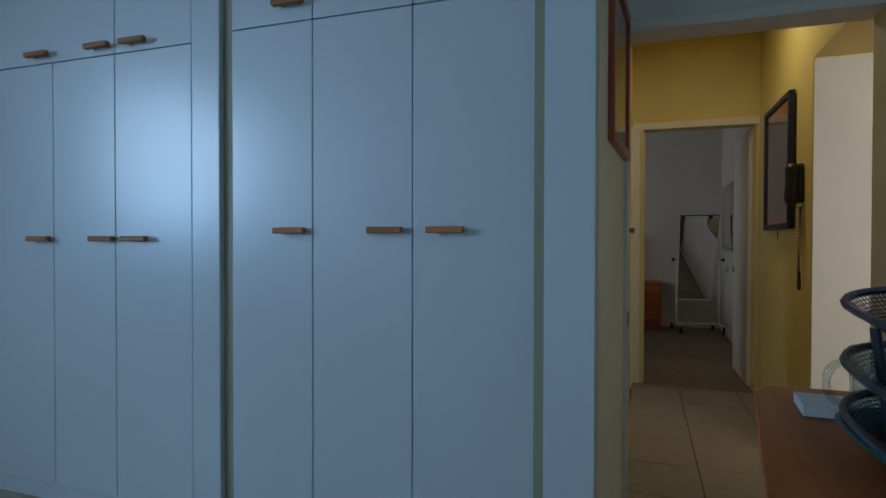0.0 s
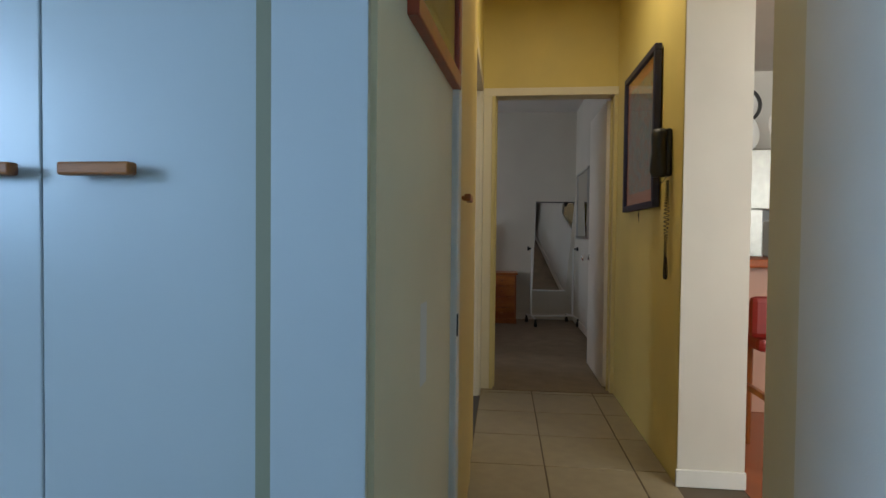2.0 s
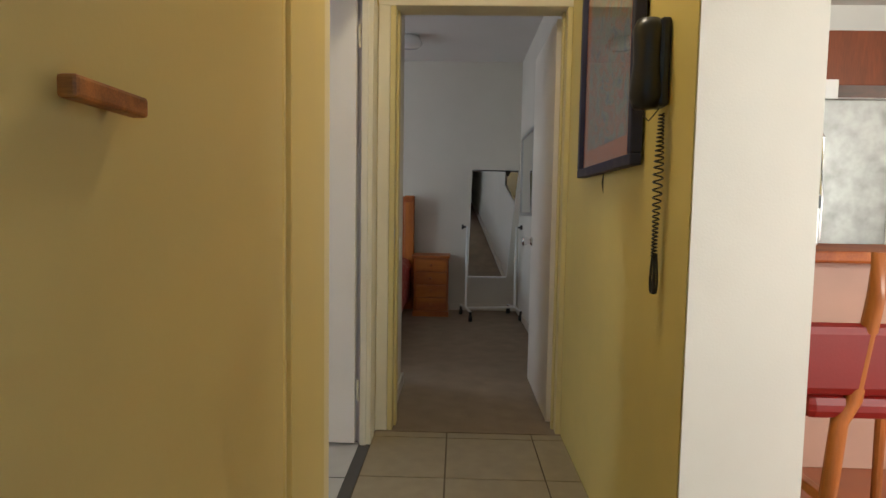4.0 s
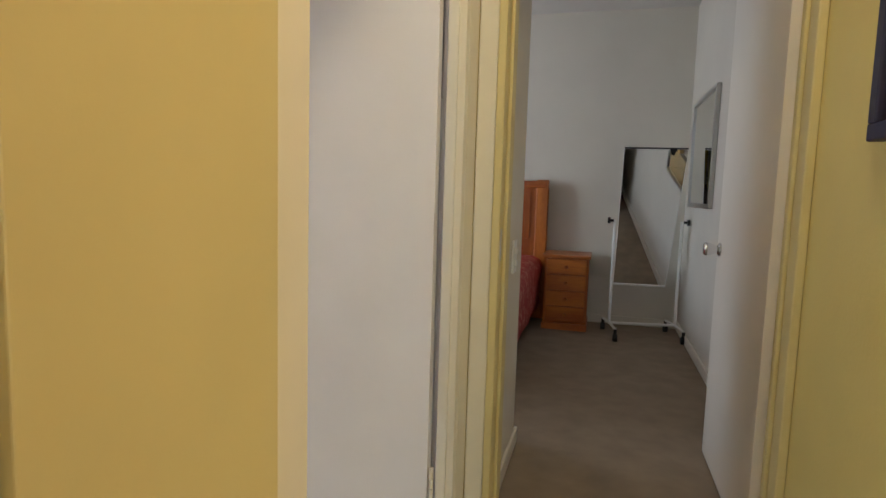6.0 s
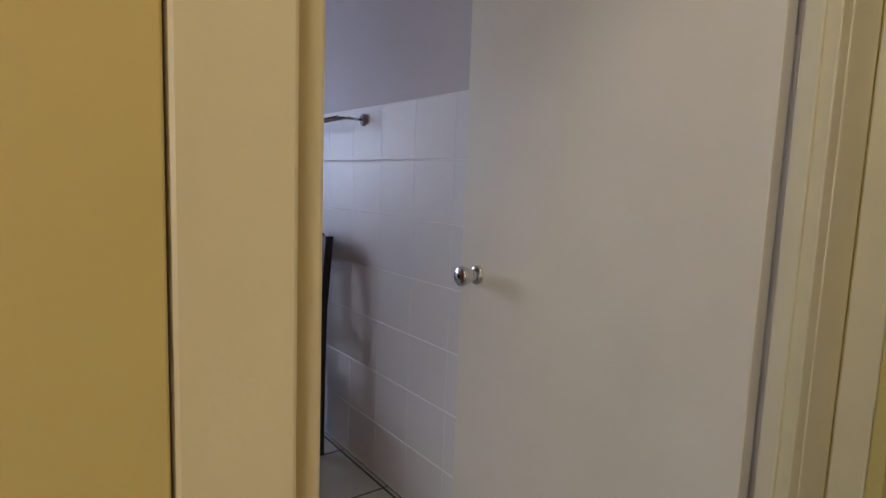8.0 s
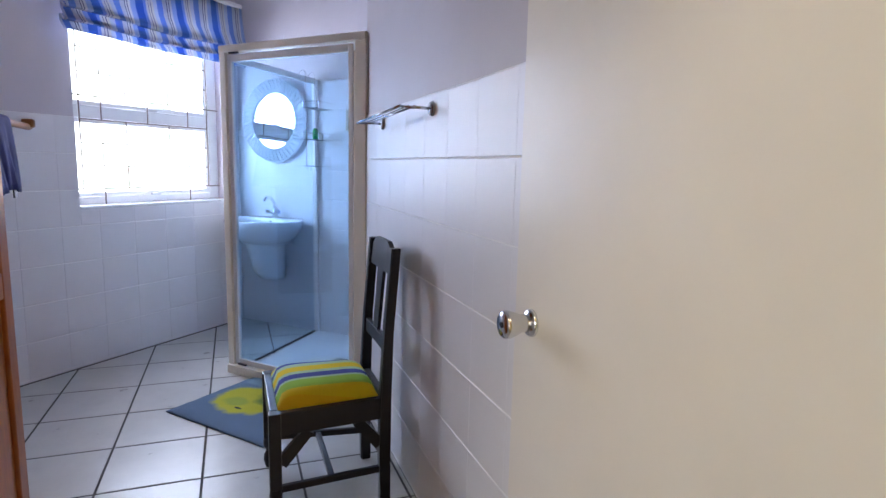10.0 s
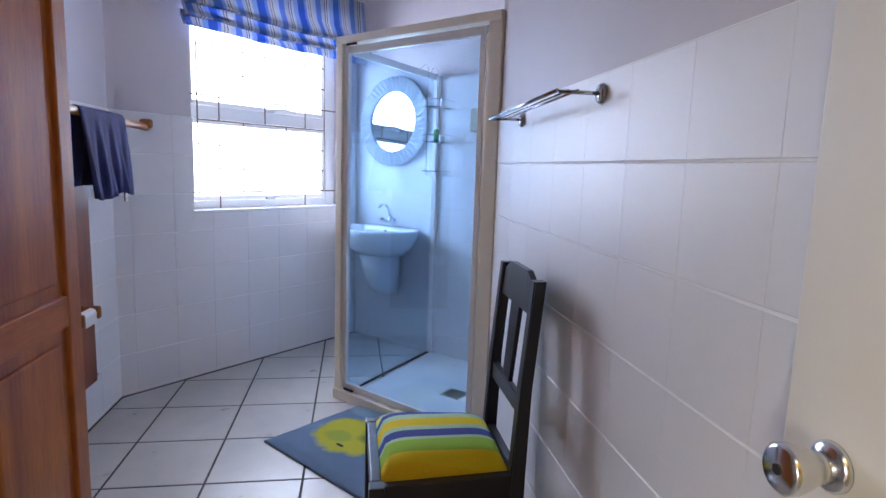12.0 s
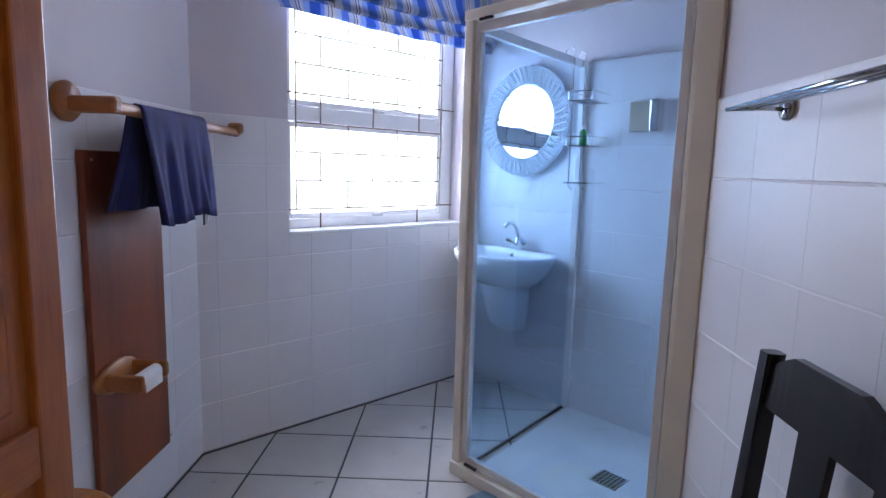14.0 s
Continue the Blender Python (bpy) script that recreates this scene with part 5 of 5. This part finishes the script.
# pine cupboard
t = thing("pine_cupboard", "tall varnished pine cupboard with panelled doors", "cupboard")
CX0, CX1, CY = -1.815, -.98, -1.31
bm = bmesh.new()
box(bm, CX0, CX1, BATH_S + .012, CY - .024, .02, 2.25)
part("body", bm, PINE, t)
for a, b in ((CX0, (CX0 + CX1) / 2 - .002), ((CX0 + CX1) / 2 + .002, CX1)):
    bm = bmesh.new()
    w_ = .058
    for r in ((a, a + w_, .06, 2.24), (b - w_, b, .06, 2.24)):
        box(bm, r[0], r[1], CY - .022, CY, r[2], r[3], bevel=.004)
    dd = part("door", bm, PINE, t, "panelled pine door")
    for z0, z1 in ((.06, .14), (.775, .845), (2.16, 2.24)):
        bm = bmesh.new()
        box(bm, a + w_, b - w_, CY - .022, CY - .001, z0, z1, bevel=.003)
        part("rail", bm, PINE_X, dd)
    for z0, z1 in ((.14, .775), (.845, 2.16)):
        bm = bmesh.new()
        box(bm, a + w_ - .004, b - w_ + .004, CY - .020, CY - .012, z0, z1)
        box(bm, a + w_ + .03, b - w_ - .03, CY - .014, CY - .005, z0 + .03, z1 - .03, bevel=.006)
        part("panel", bm, PINE, dd)
bm = bmesh.new()
box(bm, CX0 - .01, CX1, BATH_S + .012, CY + .01, 0, .055, bevel=.004)
part("plinth", bm, PINE_X, t)

# chair
t = thing("dining_chair", "dark-stained wooden chair with a striped cushion, against the tiled wall", "chair")
X0, X1 = -2.10, -1.725      # far and near side
YF, YB = -.625, -.262
XB0, XB1 = -2.056, -1.752
for x, xb in ((X0, XB0), (X1, XB1)):
    bm = bmesh.new()
    s = .019
    box(bm, x - s, x + s, YF - s, YF + s, .12, .375, bevel=.003)
    lathe(bm, [(.012, 0), (.015, .004), (.021, .03), (.019, .05), (.012, .062), (.011, .07), (.020, .085), (.021, .10), (.018, .12)], 16, Matrix.Translation((x, YF, 0)))
    part("leg", bm, DARKWOOD, t, "dark turned front leg")
    bm = bmesh.new()
    path = [(YB, 0), (YB - .002, .18), (YB, .38), (YB + .010, .60), (YB + .032, .882)]
    prev = None
    for y, z in path:
        sx_, sy_ = (.017, .019) if z < .5 else (.016, .016)
        ring = [bm.verts.new((xb + a, y + b, z)) for a, b in ((-sx_, -sy_), (sx_, -sy_), (sx_, sy_), (-sx_, sy_))]
        if prev:
            for k in range(4):
                bm.faces.new((prev[k], prev[(k + 1) % 4], ring[(k + 1) % 4], ring[k]))
        else:
            bm.faces.new(ring[::-1])
        prev = ring
    bm.faces.new(prev)
    bmesh.ops.bevel(bm, geom=[e for e in bm.edges if abs(e.verts[0].co.z - e.verts[1].co.z) > .05], offset=.004, segments=2, affect="EDGES")
    part("leg", bm, DARKWOOD, t, "dark rear leg and back post")
bm = bmesh.new()
box(bm, X0 + .019, X1 - .019, YF - .014, YF + .012, .30, .375, bevel=.003)
box(bm, XB0 + .019, XB1 - .019, YB - .01, YB + .014, .30, .375, bevel=.003)
for x, xb in ((X0, XB0), (X1, XB1)):
    rm_, rl_ = frame_of((x, YF + .015), (xb, YB - .015))
    box(bm, 0, rl_, -.013, .013, .30, .375, bevel=.003, m=rm_)
part("seat_frame", bm, DARKWOOD, t)
for xf_, xb in ((X0, XB0), (X1, XB1)):
    for ya, yb, za, zb, x in ((YF + .018, YF + .105, .20, .305, xf_ + (xb - xf_) * .15), (YB - .018, YB - .095, .21, .305, xf_ + (xb - xf_) * .85)):
        bm = bmesh.new()
        n_ = Vector((0, zb - za, ya - yb)).normalized() * .020
        vs = []
        for q_ in (-.010, .010):
            for p_ in (Vector((0, ya, za)) - n_, Vector((0, yb, zb)) - n_, Vector((0, yb, zb)) + n_, Vector((0, ya, za)) + n_):
                vs.append(bm.verts.new((x + q_, p_.y, min(p_.z, .31))))
        bm.faces.new(vs[:4]), bm.faces.new(vs[4:][::-1])
        for k in range(4):
            bm.faces.new((vs[k], vs[k + 4], vs[(k + 1) % 4 + 4], vs[(k + 1) % 4]))
        bmesh.ops.recalc_face_normals(bm, faces=bm.faces)
        part("brace", bm, DARKWOOD, t)
bm = bmesh.new()
for x, xb in ((X0, XB0), (X1, XB1)):
    rm_, rl_ = frame_of((x, YF + .015), (xb, YB - .015))
    box(bm, 0, rl_, -.009, .009, .105, .128, bevel=.003, m=rm_)
    part("stretcher", bm, DARKWOOD, t)
    bm = bmesh.new()
box(bm, (X0 + XB0) / 2 + .008, (X1 + XB1) / 2 - .008, (YF + YB) / 2 - .01, (YF + YB) / 2 + .01, .107, .126, bevel=.003)
part("cross_stretcher", bm, DARKWOOD, t)
bm = bmesh.new()
box(bm, XB0 + .018, XB1 - .018, YB - .008, YB + .010, .135, .158, bevel=.003)
part("cross_stretcher", bm, DARKWOOD, t)
bm = bmesh.new()
n_ = 14
prev = None
for i in range(n_ + 1):
    u = i / n_
    x = XB0 + .017 + (XB1 - XB0 - .034) * u
    top = .865 + .030 * min(1, math.sin(u * math.pi) * 1.6)
    ring = [bm.verts.new(p) for p in ((x, YB + .016, .790), (x, YB + .033, .790), (x, YB + .040, top), (x, YB + .024, top))]
    if prev:
        for k in range(4):
            bm.faces.new((prev[k], prev[(k + 1) % 4], ring[(k + 1) % 4], ring[k]))
    else:
        bm.faces.new(ring[::-1])
    prev = ring
bm.faces.new(prev)
bmesh.ops.recalc_face_normals(bm, faces=bm.faces)
part("crest_rail", bm, DARKWOOD, t)
bm = bmesh.new()
box(bm, XB0 + .017, XB1 - .017, YB - .002, YB + .016, .525, .575, bevel=.003)
part("lower_rail", bm, DARKWOOD, t)
bm = bmesh.new()
xm = (XB0 + XB1) / 2
vs = [bm.verts.new(p) for p in ((xm - .032, YB + .001, .573), (xm + .032, YB + .001, .573), (xm + .038, YB + .019, .793), (xm - .038, YB + .019, .793),
                               (xm - .032, YB + .013, .573), (xm + .032, YB + .013, .573), (xm + .038, YB + .031, .793), (xm - .038, YB + .031, .793))]
for f_ in ((0, 1, 2, 3), (7, 6, 5, 4), (0, 4, 5, 1), (1, 5, 6, 2), (2, 6, 7, 3), (3, 7, 4, 0)):
    bm.faces.new([vs[k] for k in f_])
part("splat", bm, DARKWOOD, t)
CU = bpy.data.materials.new("striped_woven_cushion")
CU.use_nodes = True
nt = CU.node_tree
bs = nt.nodes["Principled BSDF"]
bs.inputs["Roughness"].default_value = .95
tc = nt.nodes.new("ShaderNodeTexCoord")
sx = nt.nodes.new("ShaderNodeSeparateXYZ")
nt.links.new(tc.outputs["Object"], sx.inputs[0])
wv = nt.nodes.new("ShaderNodeTexNoise")
wv.inputs["Scale"].default_value = 260
nt.links.new(tc.outputs["Object"], wv.inputs["Vector"])
mr = nt.nodes.new("ShaderNodeMapRange")
mr.inputs["From Min"].default_value, mr.inputs["From Max"].default_value = X0, X1
nt.links.new(sx.outputs["X"], mr.inputs["Value"])
cr = nt.nodes.new("ShaderNodeValToRGB")
cr.color_ramp.interpolation = "CONSTANT"
Y_, G_, L_, B_ = (.80, .60, .015), (.32, .54, .05), (.44, .62, .38), (.055, .08, .30)
stripes = [(0, Y_), (.10, L_), (.17, B_), (.25, L_), (.33, Y_), (.46, L_), (.52, B_), (.63, L_), (.67, G_), (.82, Y_), (.90, (.82, .52, .01))]
while len(cr.color_ramp.elements) < len(stripes):
    cr.color_ramp.elements.new(.99)
for e, (p_, c_) in zip(cr.color_ramp.elements, stripes):
    e.position, e.color = p_, (*c_, 1)
nt.links.new(mr.outputs["Result"], cr.inputs["Fac"])
nt.links.new(cr.outputs["Color"], bs.inputs["Base Color"])
bn = nt.nodes.new("ShaderNodeBump")
bn.inputs["Strength"].default_value, bn.inputs["Distance"].default_value = .6, .003
nt.links.new(wv.outputs["Fac"], bn.inputs["Height"])
nt.links.new(bn.outputs["Normal"], bs.inputs["Normal"])
bm = bmesh.new()
N = 20
grid = {}
for i in range(N + 1):
    for k in range(N + 1):
        u, v = i / N, k / N
        e = (1 - (2 * u - 1) ** 6) * (1 - (2 * v - 1) ** 6)
        grid[i, k] = bm.verts.new((X0 + .014 + (XB0 - X0) * v + (X1 - X0 - .028 + (XB1 - X1 + X0 - XB0) * v) * u, YF + .012 + (YB - YF - .030) * v, .372 + .058 * e ** .5))
for i in range(N):
    for k in range(N):
        bm.faces.new((grid[i, k], grid[i + 1, k], grid[i + 1, k + 1], grid[i, k + 1]))
part("cushion", bm, CU, t, "woven cushion in yellow, green and blue stripes", smooth=True)

# bath mat
RUG = bpy.data.materials.new("blue_yellow_bath_mat")
RUG.use_nodes = True
nt = RUG.node_tree
bs = nt.nodes["Principled BSDF"]
bs.inputs["Roughness"].default_value = 1.0
tc = nt.nodes.new("ShaderNodeTexCoord")


def blob(cx, cy, rx, ry, soft=.12, wob=.35):
    """1 inside a wavy oval on the mat, 0 outside."""
    mp = nt.nodes.new("ShaderNodeMapping")
    mp.inputs["Location"].default_value = (-cx / rx, -cy / ry, 0)
    mp.inputs["Scale"].default_value = (1 / rx, 1 / ry, 0)
    nz = nt.nodes.new("ShaderNodeTexNoise")
    nz.inputs["Scale"].default_value = 14
    nt.links.new(tc.outputs["Object"], nz.inputs["Vector"])
    ln = nt.nodes.new("ShaderNodeVectorMath")
    ln.operation = "LENGTH"
    nt.links.new(tc.outputs["Object"], mp.inputs["Vector"])
    nt.links.new(mp.outputs["Vector"], ln.inputs[0])
    ad = nt.nodes.new("ShaderNodeMath")
    ad.operation = "MULTIPLY_ADD"
    ad.inputs[1].default_value = wob
    nt.links.new(nz.outputs["Fac"], ad.inputs[0])
    nt.links.new(ln.outputs["Value"], ad.inputs[2])
    mr = nt.nodes.new("ShaderNodeMapRange")
    mr.inputs["From Min"].default_value, mr.inputs["From Max"].default_value = 1.17 - soft / 2, 1.17 + soft / 2
    mr.inputs["To Min"].default_value, mr.inputs["To Max"].default_value = 1, 0
    nt.links.new(ad.outputs[0], mr.inputs["Value"])
    return mr.outputs["Result"]


def over(base, colour, mask):
    mx = nt.nodes.new("ShaderNodeMix")
    mx.data_type = "RGBA"
    nt.links.new(mask, mx.inputs[0])
    if hasattr(base, "links"):
        nt.links.new(base, mx.inputs[6])
    else:
        mx.inputs[6].default_value = (*base, 1)
    mx.inputs[7].default_value = (*colour, 1)
    return mx.outputs[2]


c = over((.13, .20, .30), (.20, .30, .38), blob(.0, .24, .4, .12))
c = over(c, (.045, .10, .28), blob(.26, .08, .16, .20))
c = over(c, (.50, .48, .035), blob(-.07, .0, .20, .165, .2, .5))
c = over(c, (.34, .40, .05), blob(-.12, -.05, .07, .05, .4, .6))
c = over(c, (.16, .24, .05), blob(.05, .07, .14, .11, .3, .6))
c = over(c, (.03, .05, .03), blob(-.05, -.10, .020, .007, .3, .1))
pile = nt.nodes.new("ShaderNodeTexNoise")
pile.inputs["Scale"].default_value, pile.inputs["Detail"].default_value = 240, 4
nt.links.new(tc.outputs["Object"], pile.inputs["Vector"])
bn = nt.nodes.new("ShaderNodeBump")
bn.inputs["Strength"].default_value, bn.inputs["Distance"].default_value = 1.0, .006
nt.links.new(pile.outputs["Fac"], bn.inputs["Height"])
nt.links.new(bn.outputs["Normal"], bs.inputs["Normal"])
nt.links.new(c, bs.inputs["Base Color"])
t = thing("bath_mat", "blue bath mat with a yellow and green pattern", "bath mat", (-2.675, -.625, 0), 40)
bm = bmesh.new()
NX, NY = 44, 38
grid = {}
for i in range(NX + 1):
    for k in range(NY + 1):
        u, v = i / NX - .5, k / NY - .5
        edge = min(.5 - abs(u), .5 - abs(v))
        x, y = .63 * u, .57 * v
        grid[i, k] = bm.verts.new((x + .004 * noise.noise((u * 9, v * 9, 1)), y, .006 + .010 * min(1, edge * 12) + .003 * noise.noise((u * 6, v * 6, 0))))
for i in range(NX):
    for k in range(NY):
        bm.faces.new((grid[i, k], grid[i + 1, k], grid[i + 1, k + 1], grid[i, k + 1]))
rg = part("rug", bm, RUG, t, smooth=True)
so = rg.modifiers.new("thickness", "SOLIDIFY")
so.thickness = .005


# ---- tiles, piece by piece ----
def tile_mesh(w, h, d, material, b=.0016, side=None):
    """A thin tile with eased edges, lying on z = 0 with its lower corner at the origin."""
    me = bpy.data.meshes.new("tile")
    e = b if side is None else side
    v = [(0, 0, 0), (w, 0, 0), (w, h, 0), (0, h, 0), (0, 0, d - b), (w, 0, d - b), (w, h, d - b), (0, h, d - b), (e, b, d), (w - e, b, d), (w - e, h - b, d), (e, h - b, d)]
    f = [(8, 9, 10, 11)]
    for k in range(4):
        n = (k + 1) % 4
        f += [(k, n, n + 4, k + 4), (k + 4, n + 4, n + 8, k + 8)]
    me.from_pydata(v, [], f)
    me.materials.append(material)
    return me


cache = {}
for base, m, todo in TILED:
    turn = m @ Matrix(((1, 0, 0, 0), (0, 0, -1, 0), (0, 1, 0, 0), (0, 0, 0, 1)))
    # x stays along the wall, the tile's height goes up, its face looks into the room
    for a, b, lo, hi in todo:
        key = (round(b - a, 4), round(hi - lo, 4))
        if key not in cache:
            cache[key] = tile_mesh(*key, .0044, TILE_WALL, .0020, .0004)
        o = new("tile", cache[key])
        o.parent = base
        o.matrix_basis = m @ Matrix(((1, 0, 0, a), (0, 0, 1, .0035), (0, 1, 0, lo), (0, 0, 0, 1))) @ Matrix(((1, 0, 0, 0), (0, 1, 0, 0), (0, 0, 1, 0), (0, 0, 0, 1)))

bath_floor = tagged(one_box("floor_bath", (-4.60, -.085, -1.92, .5, -.1, -.0014), mat("dark_floor_grout", (.085, .08, .075), .9, bump=.4)), kind="structure")


def floor_tiles(parent, border, x0, y0, step, material, name, joint=.0035, top=.0):
    i0, i1 = int((min(p[0] for p in border) - x0) / step) - 1, int((max(p[0] for p in border) - x0) / step) + 1
    j0, j1 = int((min(p[1] for p in border) - y0) / step) - 1, int((max(p[1] for p in border) - y0) / step) + 1
    whole = tile_mesh(step - joint * 2, step - joint * 2, .008, material, .0014)
    for i in range(i0, i1 + 1):
        for j in range(j0, j1 + 1):
            a, b = x0 + i * step + joint, y0 + j * step + joint
            w_ = step - 2 * joint
            poly = [(a, b), (a + w_, b), (a + w_, b + w_), (a, b + w_)]
            cut = clip_poly(poly, border)
            if len(cut) < 3:
                continue
            if len(cut) == 4 and all(min(abs(p[0] - q[0]) + abs(p[1] - q[1]) for q in poly) < 1e-6 for p in cut):
                o = new(name, whole)
                o.matrix_basis = Matrix.Translation((a, b, top - .008))
            else:
                area = sum(p[0] * q[1] - q[0] * p[1] for p, q in zip(cut, cut[1:] + cut[:1])) / 2
                if area < 2e-4:
                    continue
                bm = bmesh.new()
                prism(bm, [(p[0] - a, p[1] - b) for p in cut], -.008, 0)
                o = link(bm, name, material)
                o.matrix_basis = Matrix.Translation((a, b, top))
            o.parent = parent


floor_tiles(bath_floor, [(-3.250, BATH_S + .018), (-.135, BATH_S + .018), (-.135, BATH_N - .016), (-3.83, BATH_N), (-4.337, -.657)], -3.468, -1.555, .346, TILE_BATH, "tile", joint=.0044)
corr = tagged(one_box("floor_tiles_corridor", (-.079, .829, -7.0, -.022, -.0039, -.0038), GROUT), kind="structure")
floor_tiles(corr, [(-.079, -3.05), (.829, -3.05), (.829, -.022), (-.079, -.022)], .272, -.910 - .4125 * 4, .4125, TILE_FLOOR, "tile")
floor_tiles(corr, [(-4.2, -7.0), (.829, -7.0), (.829, -3.052), (-4.2, -3.052)], .272, -.910 - .4125 * 4, .4125, TILE_FLOOR, "tile")
